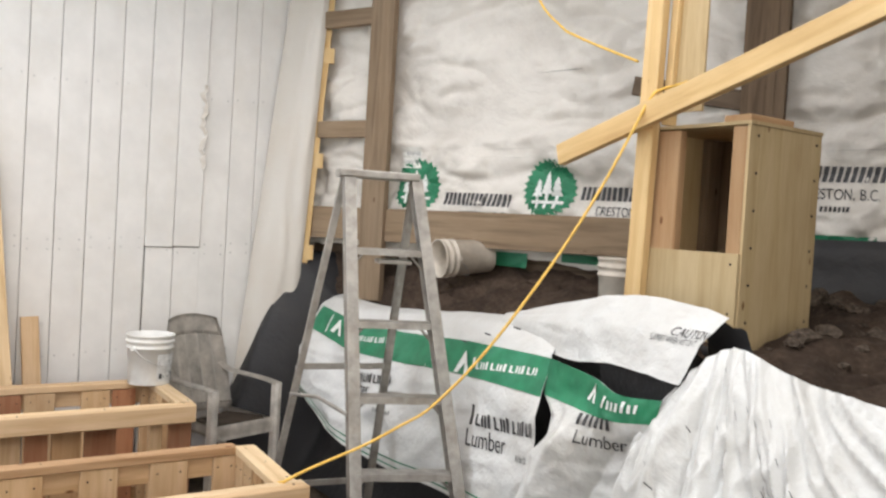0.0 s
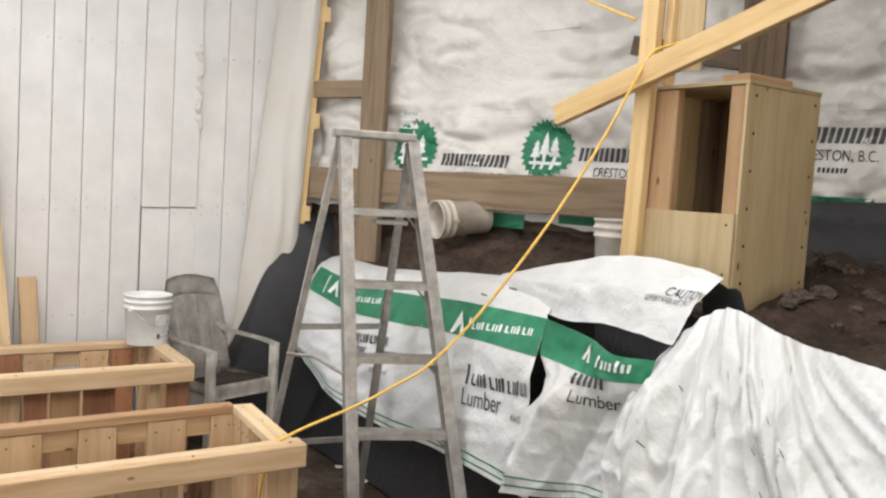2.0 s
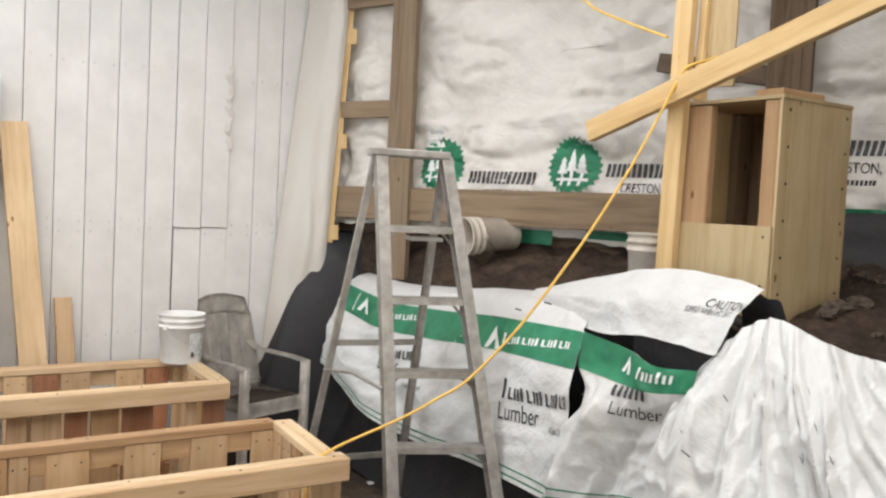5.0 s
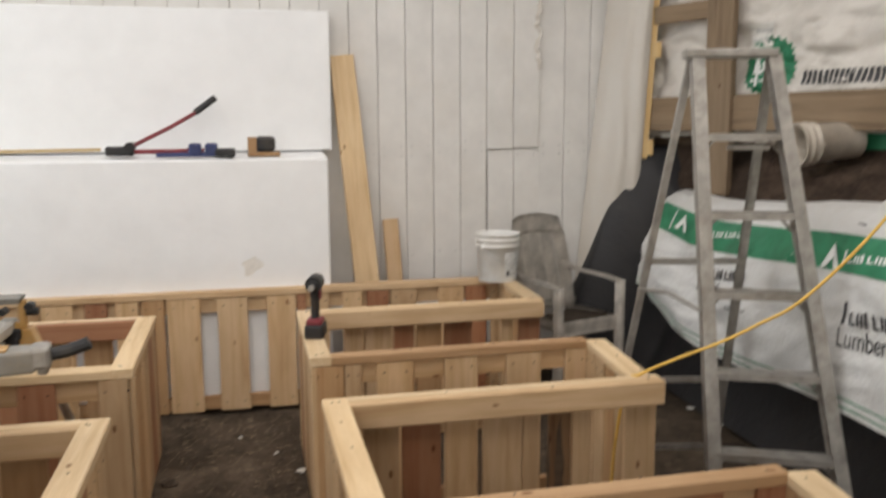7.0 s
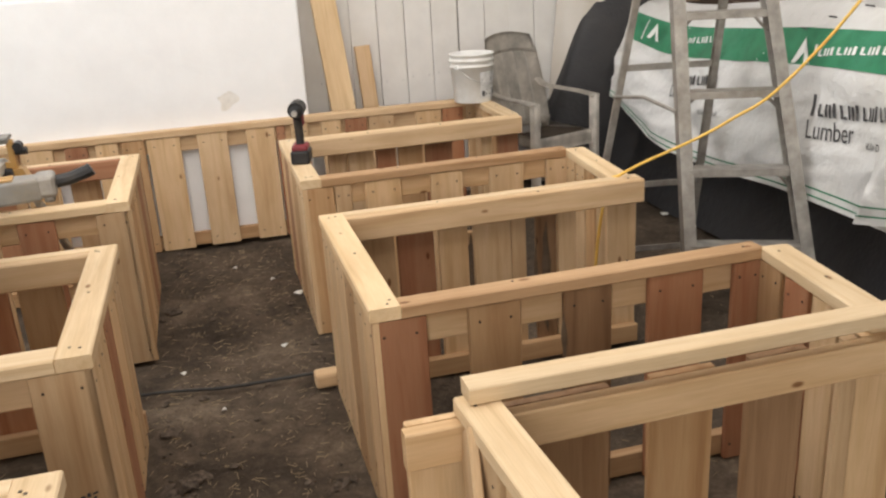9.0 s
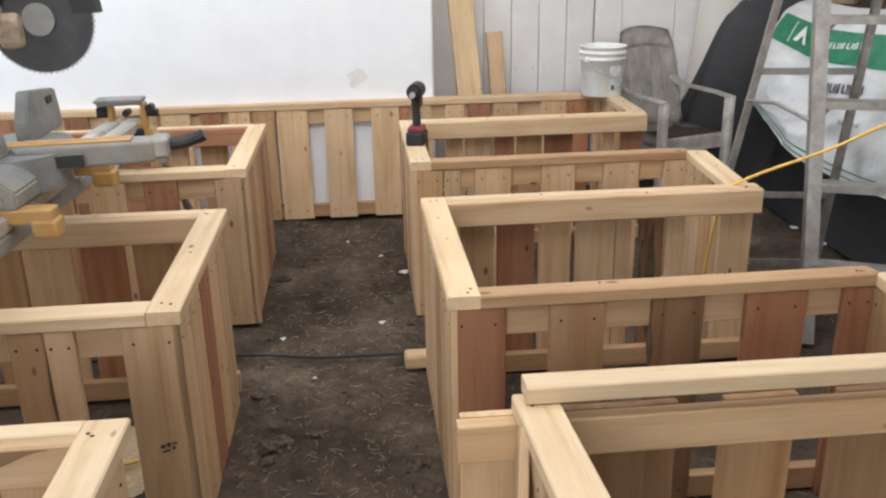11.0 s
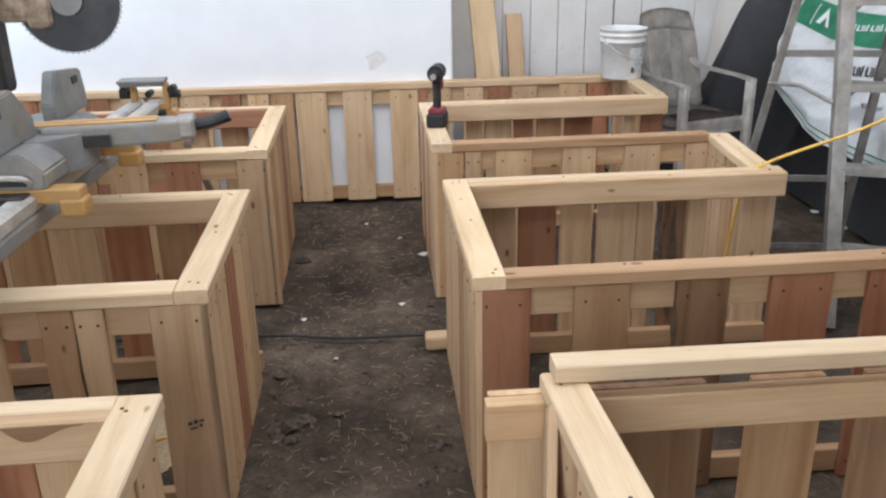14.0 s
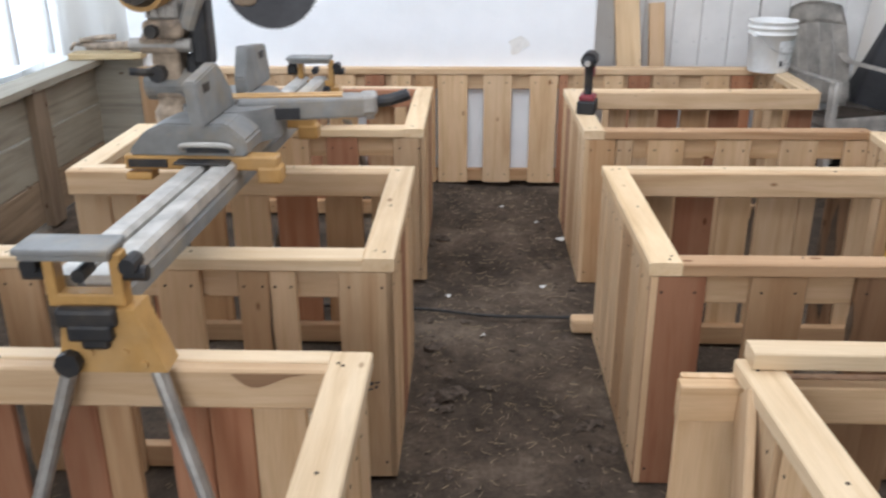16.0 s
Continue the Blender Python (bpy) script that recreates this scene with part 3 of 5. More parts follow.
def flat_words(text, u0, v0, size, sx, slope, fn, name, mat, parent, label):
    """Words on a sheet: u along, v downwards."""
    bm = bmesh.new()
    words(bm, text, 0, 0, size, 0.0, sx)
    for v in bm.verts:
        v.co = fn(u0 + v.co.x, v0 - v.co.y + slope * v.co.x, 0.006)
    return part(name, bm, mat, parent, label)


# names stand as runs of bars: start along u, foot along v, count, pitch, height, tall ones
for u0, v0, n, du, hh, tall, mat, nm in ((0.814, 0.612, 12, 0.0146, 0.08, (0, 5), INK, "printed_line"), (0.79, 0.338, 12, 0.0148, 0.05, (0, 5), WHITEINK, "white_print"),
                                         (0.31, 0.572, 12, 0.0165, 0.075, (0, 5), INK, "printed_line"), (0.255, 0.315, 12, 0.0165, 0.05, (0, 5), WHITEINK, "white_print")):
    bm = bmesh.new()
    for k in range(n):
        a, b = u0 + k * du, v0 - 0.045 * k / n
        if k % 3 == 1:
            rect(bm, a, b, a + 0.35 * du, b - hh * 0.72)
            rect(bm, a + 0.35 * du, b, a + 0.8 * du, b - hh * 0.16)
        elif k % 3 == 2:
            rect(bm, a, b, a + 0.3 * du, b - hh * 0.72)
            rect(bm, a + 0.5 * du, b, a + 0.8 * du, b - hh * 0.72)
        else:
            rect(bm, a, b, a + 0.42 * du, b - hh * (1.25 if k in tall else 0.8))
    tagged(front_print(bm, mat, nm, "printed bars", 0.007, 1), kind="stuff")
for u0, v0 in ((0.735, 0.375), (0.135, 0.34)):
    bm = bmesh.new()
    bm.faces.new([bm.verts.new((u0 + a, v0 + b, 0)) for a, b in ((0, 0), (0.016, 0), (0.028, -0.06), (0.04, 0), (0.056, 0), (0.026, -0.13))])
    front_print(bm, WHITEINK, "white_mark", "white pointed mark", 0.008, 0)
for u0 in (0.668, 0.115):
    bm = bmesh.new()
    rect(bm, u0, 0.37, u0 + 0.005, 0.205)
    front_print(bm, WHITEINK, "white_stripe", "thin white stripe", 0.008, 2)
for text, u0, v0, size, sx, slope in (("Lumber", 0.805, 0.72, 0.125, 0.24, -0.3), ("Kiln Dried", 0.932, 0.70, 0.042, 0.32, -0.2), ("Lumber", 0.30, 0.66, 0.12, 0.30, -0.25), ("Kiln Dried", 0.455, 0.715, 0.04, 0.45, -0.2)):
    flat_words(text, u0, v0, size, sx, slope, front_fn, "printed_words", INK, front, "dark printed words")

# the loose upper flap and the plain tarp beside it
FT = [Vector(p) for p in ((2.703, 3.077, 1.318), (2.633, 2.616, 1.417), (2.571, 2.207, 1.49), (2.519, 1.868, 1.487), (2.493, 1.694, 1.464))]
FB = [Vector(p) for p in ((2.63, 3.05, 1.25), (2.503, 2.506, 1.206), (2.422, 2.142, 1.239), (2.373, 1.92, 1.241), (2.336, 1.753, 1.24))]
FT_S, FB_S = spline(FT, 12), spline(FB, 12)


def flap_fn(u, v, lift=0.0):
    p = along(FT_S, u).lerp(along(FB_S, u), v)
    n = Vector((-0.8, -0.2, 0.55))
    return p + n * (0.035 * math.sin(math.pi * v) + 0.016 * noise.noise((u * 5, v * 3, 1)) + 0.008 * noise.noise((u * 14, v * 9, 1)) + lift)


flap = empty("wrap_flap", "loose white flap of lumber wrap folded over the bank", "plastic sheet")
bm = bmesh.new()
grid(bm, flap_fn, 50, 24)
part("sheet", bm, WRAP, flap, smooth=True)
for text, u0, v0, size, sx in (("CAUTION", 0.765, 0.50, 0.19, 0.27), ("SLIPPERY WHEN WET OR ICY", 0.68, 0.62, 0.11, 0.185)):
    bm = bmesh.new()
    words(bm, text, 0, 0, size, 0.0, sx)
    for v in bm.verts:
        v.co = flap_fn(u0 + v.co.x, v0 - v.co.y - 0.3 * v.co.x, 0.004)
    part("printed_words", bm, INK, flap, "dark printed words")

# the pocket of sheet folded back on itself
KT = [Vector(p) for p in ((2.405, 2.398, 1.211), (2.377, 2.164, 1.186), (2.359, 2.017, 1.152), (2.334, 1.80, 1.176))]
KB = [Vector(p) for p in ((2.323, 2.43, 0.511), (2.31, 2.284, 0.557), (2.297, 2.15, 0.603), (2.285, 1.98, 0.62))]
KT_S, KB_S = spline(KT, 10), spline(KB, 10)


def fold_fn(u, v, lift=0.0):
    """The sheet bulges to a slanting ridge and turns away behind it."""
    p = along(KT_S, u).lerp(along(KB_S, u), v)
    n = Vector((-0.93, -0.2, 0.25))
    ridge = 0.42 - 0.42 * v
    tent = max(0.0, 1 - (ridge - u) / 0.35) if u < ridge else max(-1.0, 1 - (u - ridge) / 0.2)
    bow = 0.10 * tent * smooth01(0.12, 0.42, v)
    notch = smooth01(0.2, 0.32, v) * (1 - smooth01(0.38, 0.56, v)) * max(0.0, 1 - u / 0.25)
    r = 0.012 * noise.noise((u * 4, v * 5, 3)) + 0.010 * noise.noise((u * 11, v * 9, 3)) + 0.012 * (1 - abs(noise.noise((u * 5 + v * 3, v * 6 - u * 3, 14)))) ** 4
    return p + n * (bow + r + lift + 0.01) + Vector((0, 0.03 * max(0.0, 1 - u / 0.25) - 0.07 * notch, 0))


# black sheet under the flap stands in for the shade of the gap
bm = bmesh.new()
grid(bm, lambda u, v: along(FB_S, 0.42 + 0.58 * u) + Vector((0.03 + 0.07 * v, 0.01, -0.005 - 0.30 * v + 0.012 * noise.noise((u * 6, v * 4, 2)))), 20, 8)
tagged(link("fold_shade", bm, BLACKF, smooth=True), "black sheet standing for the shade in the mouth of the fold", "fabric cover")
bm = bmesh.new()
grid(bm, lambda u, v: Vector((2.525 + 0.04 * v, 1.82 - 0.21 * u * (0.8 + 0.2 * v), 1.455 - 0.03 * u - 0.16 * v + 0.008 * noise.noise((u * 5, v * 5, 6)))), 10, 10)
tagged(link("fabric_corner", bm, BLACKF, smooth=True), "black fabric corner sticking out under the wrap flap", "fabric cover")
fold = empty("wrap_pocket", "folded pocket of printed lumber wrap on the bank", "plastic sheet")
bm = bmesh.new()
grid(bm, fold_fn, 60, 60)
part("sheet", bm, WRAP, fold, smooth=True)
bm = bmesh.new()
grid(bm, lambda u, v: fold_fn(u, 0.205 * v * (1 - 0.25 * smooth01(0.3, 1, u)), 0.004), 40, 10)
part("green_band", bm, GREEN, fold, "green printed band", smooth=True)
bm = bmesh.new()
grid(bm, lambda u, v: fold_fn(0.88 + 0.12 * u, 0.55 + 0.45 * v, 0.004), 6, 20)
part("green_band", bm, GREEN, fold, "green printed band", smooth=True)
bm = bmesh.new()
bm.faces.new([bm.verts.new((a, b, 0)) for a, b in ((0.33, 0.13), (0.36, 0.13), (0.385, 0.075), (0.41, 0.13), (0.44, 0.13), (0.38, 0.025))])
for k in range(7):
    rect(bm, 0.52 + 0.048 * k, 0.125 - 0.004 * k, 0.545 + 0.048 * k, 0.07 - 0.004 * k - (0.02 if k in (0, 4) else 0))
settle(bm, lambda a, b: fold_fn(a, b, 0.008), 1)
tagged(part("white_print", bm, WHITEINK, fold, "white printed mark and bars"), kind="stuff")
bm = bmesh.new()
for k in range(6):
    rect(bm, 0.34 + 0.055 * k, 0.285 - 0.008 * k, 0.37 + 0.055 * k, 0.215 - 0.008 * k)
settle(bm, lambda a, b: fold_fn(a, b, 0.006), 1)
tagged(part("printed_line", bm, INK, fold, "dark printed bars"), kind="stuff")
flat_words("Lumber", 0.36, 0.395, 0.115, 1.15, -0.12, fold_fn, "printed_words", INK, fold, "dark printed words")
for vv in (0.90, 0.95):
    bm = bmesh.new()
    grid(bm, lambda u, v: fold_fn(u, vv + 0.009 * v, 0.004), 30, 1)
    part("hem_line", bm, GREEN, fold, "thin dark green line")

TT = [Vector(p) for p in ((2.389, 1.80, 1.225), (2.367, 1.60, 1.385), (2.341, 1.346, 1.338), (2.315, 1.10, 1.312), (2.25, 0.5, 1.28), (2.25, -0.8, 1.2))]
TB = [Vector(p) for p in ((2.22, 1.86, 0.02), (2.10, 1.62, 0.02), (2.0, 1.35, 0.02), (1.95, 1.0, 0.02), (1.95, 0.4, 0.02), (1.95, -0.9, 0.02))]
TT_S, TB_S = spline(TT, 12), spline(TB, 12)


def tarp_fn(u, v, lift=0.0):
    """Folds fan out downwards from the high corner of the sheet."""
    p = along(TT_S, u).lerp(along(TB_S, u), v)
    n = Vector((-0.9, -0.1, 0.35))
    fan, rho = (u - 0.13) / (0.30 + v), math.hypot((u - 0.13) * 2.2, v)
    folds = 0.10 * noise.noise((fan * 3.2, rho * 1.1, 4)) + 0.045 * noise.noise((fan * 8, rho * 2.2, 7))
    folds += 0.045 * (1 - abs(noise.noise((fan * 6.5, rho * 1.3, 8)))) ** 7 - 0.03 * (1 - abs(noise.noise((fan * 9 + 3, rho * 2.6, 12)))) ** 7
    folds += 0.016 * (1 - abs(noise.noise((u * 14 - v * 6, v * 7 + u * 9, 21)))) ** 7 + 0.008 * noise.noise((u * 40, v * 20, 3))
    folds *= 0.35 + 0.65 * smooth01(0.0, 0.25, v)
    edge = 0.15 * math.sin(math.pi * min(1, v * 1.6)) * max(0.0, 1 - u / 0.14)
    return p + n * (0.06 * math.sin(math.pi * v ** 0.7) + folds + lift) + Vector((0, edge, 0))


tarp = empty("plain_tarp", "crumpled plain white wrap draped over the soil bank", "plastic sheet")
bm = bmesh.new()
grid(bm, tarp_fn, 260, 100)
part("sheet", bm, WRAP, tarp, smooth=True)
random.seed(6)
bm = bmesh.new()
for _ in range(26):
    u, v, a = random.uniform(0.08, 0.6), random.uniform(0.05, 0.7), random.uniform(-0.4, 0.4)
    p, q = tarp_fn(u, v, 0.004), tarp_fn(u + 0.011, v + 0.011 + 0.01 * a, 0.004)
    d = Vector((0, 0, 0.005))
    bm.faces.new([bm.verts.new(x) for x in (p, q, q + d, p + d)])
tagged(part("staples", bm, INK, tarp), kind="stuff")
bm = bmesh.new()
for u, v in ((0.50, 0.12), (0.74, 0.20), (0.80, 0.14), (0.58, 0.05), (0.86, 0.08)):
    p, q = front_fn(u, v, 0.006), front_fn(u + 0.02, v + 0.006, 0.006)
    d = Vector((0, 0, 0.007))
    bm.faces.new([bm.verts.new(x) for x in (p, q, q + d, p + d)])
tagged(part("staples", bm, INK, front), kind="stuff")

# ---- raised beds of upright boards ----
CAP_W, CAP_T, SLAT_T, RAIL_T = 0.089, 0.038, 0.021, 0.036
TONES = (PINE, PINE, TANW, PINE, FIR, PINE, TANW)
SCREWS = {}


def slat_at(bed, p, n, w, mat, z1=H - CAP_T - 0.002, z0=0.0):
    """One upright slat with its outer face at p (ground point), facing n."""
    n = Vector(n)
    c = Vector(p) - n * SLAT_T / 2
    board("slat", z1 - z0, w, SLAT_T, (c.x, c.y, (z0 + z1) / 2), (0, 0, 1), n, mat, bed)
    side = Vector((0, 0, 1)).cross(n)
    for o in (-0.3, 0.3):
        for z in (H - 0.085, 0.05):
            SCREWS.setdefault(bed, []).append((Vector((p[0], p[1], z)) + side * w * o, n))


def bed_wall(bed, a, b, n, slats, cap=(0, 0), rails=True, cap_mat=CAPW, apron=PINE, cap_w=CAP_W):
    """A straight bed wall from a to b (outer face), facing n. slats: (offset, width, wood)."""
    a, b, n = Vector((*a, 0)), Vector((*b, 0)), Vector((*n, 0))
    d = (b - a).normalized()
    L = (b - a).length
    for off, w, mat in slats:
        slat_at(bed, a + d * (off + w / 2), n, w, mat)
    rc = -n * (SLAT_T + 0.001 + RAIL_T / 2)
    z = H - CAP_T - 0.0445 - 0.001
    edge_on = n.y > 0.5 and cap is not None
    if rails:
        m = (a + b) / 2 + rc
        if edge_on:
            q = (a + d * cap[0] + b - d * cap[1]) / 2 - n * (CAP_W - 0.006 - 0.019)
            board("apron", L - cap[0] - cap[1], 0.092, 0.037, (q.x, q.y, H - 0.0475), d, n, apron, bed, c=0.005)
        else:
            board("top_rail", L - 0.01, 0.086, RAIL_T, (m.x, m.y, z), d, n, apron, bed)
        board("bottom_rail", L - 0.01, 0.075, RAIL_T, (m.x, m.y, 0.042), d, n, TANW, bed)
    if cap:
        if edge_on:
            cap_w = CAP_W - 0.0385
        m = (a + d * cap[0] + b - d * cap[1]) / 2 - n * (cap_w / 2 - 0.006)
        board("cap_rail", L - cap[0] - cap[1], cap_w, CAP_T, (m.x, m.y, H - CAP_T / 2), d, (0, 0, 1), cap_mat, bed, c=0.004)
        n_s = max(2, int(L / 0.38))
        for k in range(n_s + 1):
            q = a + d * (0.05 + (L - 0.10) * k / n_s) - n * (0.025 + 0.035 * ((k * 37 + int(L * 100)) % 3) / 2)
            SCREWS.setdefault(bed, []).append((Vector((q.x, q.y, H)), Vector((0, 0, 1))))


def even(L, w, pitch, mats, start=0.0):
    out, x, k = [], start, 0
    while x + w <= L + 0.02:
        out.append((min(x, L - w), w, mats[k % len(mats)]))
        x += pitch
        k += 1
    return out


P, F, T, G = PINE, FIR, TANW, BROWNW
random.seed(11)
bed_r = empty("raised_bed", "open raised bed of new pine boards stepping beside the path", "planter")
XR = 0.33
# far tooth
bed_wall(bed_r, (XR, 4.36), (XR, 3.445), (-1, 0), even(0.915, 0.14, 0.155, (P, F, P, T, P, P)))
bed_wall(bed_r, (XR, 3.445), (1.525, 3.455), (0, -1), [(0.0, 0.13, T), (0.135, 0.07, P), (0.266, 0.157, P), (0.555, 0.146, P), (0.826, 0.159, P), (1.095, 0.10, P)], (CAP_W - 0.008, 0), cap_mat=CAPT, cap_w=0.068)
bed_wall(bed_r, (1.625, 4.37), (XR, 4.36), (0, 1), [(0.0, 0.12, F), (0.154, 0.06, P), (0.382, 0.151, F), (0.548, 0.135, T), (0.698, 0.105, F), (0.818, 0.135, P), (0.968, 0.09, P), (1.15, 0.137, P)], (0, CAP_W - 0.008))
bed_wall(bed_r, (1.575, 4.968), (1.555, 4.36), (-1, 0), even(0.67, 0.12, 0.15, (P, P, T)), (0, 0))
# middle tooth
bed_wall(bed_r, (XR, 2.91), (XR, 1.98), (-1, 0), even(0.93, 0.142, 0.158, (P, P, P, T, P, P)))
bed_wall(bed_r, (XR, 1.98), (1.505, 1.985), (0, -1), [(0.0, 0.148, F), (0.266, 0.15, T), (0.545, 0.145, G), (0.807, 0.175, F), (1.085, 0.088, F)], (CAP_W - 0.008, 0), cap_mat=CAPT, cap_w=0.068)
bed_wall(bed_r, (1.575, 2.91), (XR, 2.91), (0, 1), [(0.0, 0.127, P), (0.264, 0.072, P), (0.343, 0.083, G), (0.468, 0.06, P), (0.53, 0.148, P), (0.701, 0.115, P), (0.834, 0.14, F), (0.984, 0.127, P), (1.118, 0.122, P)], (0, CAP_W - 0.008))
bed_wall(bed_r, (1.525, 3.455), (1.475, 2.91), (-1, 0), even(0.53, 0.09, 0.13, (P, P, T)), (0, 0))
# near tooth, still being built
bed_wall(bed_r, (1.505, 1.985), (1.43, 1.45), (-1, 0), even(0.53, 0.10, 0.145, (T, F, P, P)), (0, 0))
bed_wall(bed_r, (1.53, 1.47), (0.278, 1.47), (0, 1), [(0.0, 0.14, P), (0.13, 0.05, P), (0.28, 0.15, G), (0.52, 0.16, T), (0.78, 0.30, G), (1.098, 0.14, P)], None)
bed_wall(bed_r, (0.405, 1.46), (0.44, 0.62), (-1, 0), even(0.80, 0.137, 0.16, (P, P, T), 0.10), (0, 0))
bed_l = empty("raised_bed", "open raised bed of new pine boards beside the plank wall", "planter")
XL = -0.364
bed_wall(bed_l, (XL, 3.46), (XL, 4.41), (1, 0), even(0.95, 0.14, 0.155, (P, T, P, P, F)))
bed_wall(bed_l, (-1.62, 3.46), (XL, 3.46), (0, -1), even(1.10, 0.137, 0.21, (P, P, T, P, F, P)) + [(1.13, 0.14, P)], (0, CAP_W - 0.008))
bed_wall(bed_l, (XL, 4.41), (-1.54, 4.41), (0, 1), even(1.19, 0.137, 0.2, (F, T, P, F, T, P)), (CAP_W - 0.008, 0), apron=FIR)
bed_wall(bed_l, (-1.54, 2.89), (-1.54, 3.46), (1, 0), even(0.57, 0.12, 0.16, (P, P, T)), (0, 0))
bed_wall(bed_l, (XL, 1.99), (XL, 2.89), (1, 0), even(0.90, 0.142, 0.158, (P, P, F, P, P, T)))
bed_wall(bed_l, (-1.48, 1.99), (XL, 1.99), (0, -1), [(0.02, 0.12, P), (0.25, 0.11, T), (0.465, 0.122, P), (0.691, 0.086, T), (0.779, 0.073, P), (0.967, 0.149, P)], (0, CAP_W - 0.008))
bed_wall(bed_l, (XL, 2.89), (-1.62, 2.89), (0, 1), [(0.02, 0.137, P), (0.19, 0.14, T), (0.36, 0.15, F), (0.54, 0.14, P), (0.71, 0.14, T), (0.88, 0.14, F), (1.03, 0.10, P), (1.14, 0.13, P)], (CAP_W - 0.008, 0))
bed_wall(bed_l, (-1.48, 1.467), (-1.48, 1.99), (1, 0), even(0.52, 0.12, 0.16, (P, T)), (0, 0))
bed_wall(bed_l, (XL, 0.62), (XL, 1.467), (1, 0), even(0.84, 0.142, 0.158, (P, T, P, P)))
bed_wall(bed_l, (XL, 1.467), (-1.56, 1.467), (0, 1), [(0.02, 0.11, P), (0.141, 0.117, P), (0.26, 0.094, F), (0.356, 0.092, F), (0.525, 0.074, T), (0.60, 0.096, F), (0.79, 0.12, F), (0.94, 0.12, P), (1.07, 0.12, P)], (CAP_W - 0.008, 0))
# boarded panel under the foam
panel = empty("slat_panel", "low pine slat panel standing before the white foam", "panel")
bed_wall(panel, (-2.15, 4.975), (1.615, 4.975), (0, -1),
         [(0.0, 0.137, T), (0.2, 0.137, F), (0.4, 0.137, P), (0.6, 0.137, F), (0.8, 0.137, P), (1.022, 0.10, T), (1.137, 0.165, P), (1.36, 0.12, F), (1.52, 0.12, P), (1.66, 0.12, T), (1.793, 0.18, P), (2.067, 0.168, P), (2.343, 0.163, P), (2.515, 0.05, F), (2.60, 0.1, P),
          (2.778, 0.117, P), (2.92, 0.13, F), (3.064, 0.153, P), (3.353, 0.154, P), (3.52, 0.13, F), (3.678, 0.08, P)], (0, 0), cap_mat=PINE)
for bed, pts in SCREWS.items():
    bm = bmesh.new()
    for p, n in pts:
        cyl(bm, p - n * 0.002, p + n * 0.0012, 0.0042, n=6)
    tagged(part("screw_heads", bm, SCREW, bed), kind="stuff")
bm = bmesh.new()
for dx, dz, w_, h_ in ((0, 0, 0.012, 0.010), (0.016, 0.004, 0.010, 0.012), (0.03, 0.010, 0.014, 0.006), (0.004, -0.014, 0.02, 0.006), (0.03, -0.006, 0.008, 0.010)):
    bm.faces.new([bm.verts.new((-0.452 + dx + a * w_, 1.9885, 0.305 + dz + b * h_ + 0.25 * a * w_)) for a, b in ((0, 0), (1, 0), (1, 1), (0, 1))])
tagged(part("grade_stamp", bm, INK, bed_l, "dark grade stamp"), kind="stuff")


def bark(bed, x, y, z0, z1, w, seed):
    """A dark bark edge left on a board."""
    bm = bmesh.new()
    rows = []
    for k in range(15):
        z = z0 + (z1 - z0) * k / 14
        f = math.sin(math.pi * k / 14) ** 0.5 if 0 < k < 14 else 0.05
        e = w * f * (0.7 + 0.6 * noise.noise((seed, z * 14, 0)))
        o = 0.006 * noise.noise((seed + 5, z * 9, 0))
        rows.append([bm.verts.new((x + o - e, y, z)), bm.verts.new((x + o, y - 0.003, z)), bm.verts.new((x + o + e * 0.6, y, z))])
    for a, b in zip(rows, rows[1:]):
        bm.faces.new((a[0], a[1], b[1], b[0]))
        bm.faces.new((a[1], a[2], b[2], b[1]))
    part("bark_edge", bm, DARKW, bed, "dark strip of bark")


bark(bed_r, 0.872, 1.978, 0.22, 0.60, 0.016, 1)
bark(bed_r, 1.19, 2.886, 0.10, 0.565, 0.030, 2)
bark(bed_r, 1.145, 2.886, 0.20, 0.50, 0.012, 3)
bark(bed_r, 0.885, 2.886, 0.28, 0.56, 0.014, 4)
bark(bed_l, -0.70, 1.986, 0.15, 0.62, 0.006, 5)
bm = bmesh.new()
row = [(bm.verts.new((-0.64 + 0.15 * k / 12, 1.3815, 0.692)), bm.verts.new((-0.64 + 0.15 * k / 12, 1.3815, 0.692 - 0.03 * math.sin(math.pi * (k / 12) ** 0.6) ** 2 - 0.002))) for k in range(13)]
for (a, b), (c, d) in zip(row, row[1:]):
    bm.faces.new((a, b, d, c))
part("bark_edge", bm, BROWNW, bed_l, "brown wane left on the apron board")
# loose boards on the unfinished tooth
o = beam("loose_plank", (0.421, 1.44, 0.7205), (1.62, 1.428, 0.7205), 0.064, 0.038, CAPW)
tagged(o, "loose pale pine stud laid across the bed rails", "board")
o = beam("leaning_board", (0.37, 1.20, 0.40), (0.41, 1.395, 0.655), 0.12, 0.02, PINE, up=(-1, 0.1, 0))
tagged(o, "short pine board leaning inside the bed", "board")

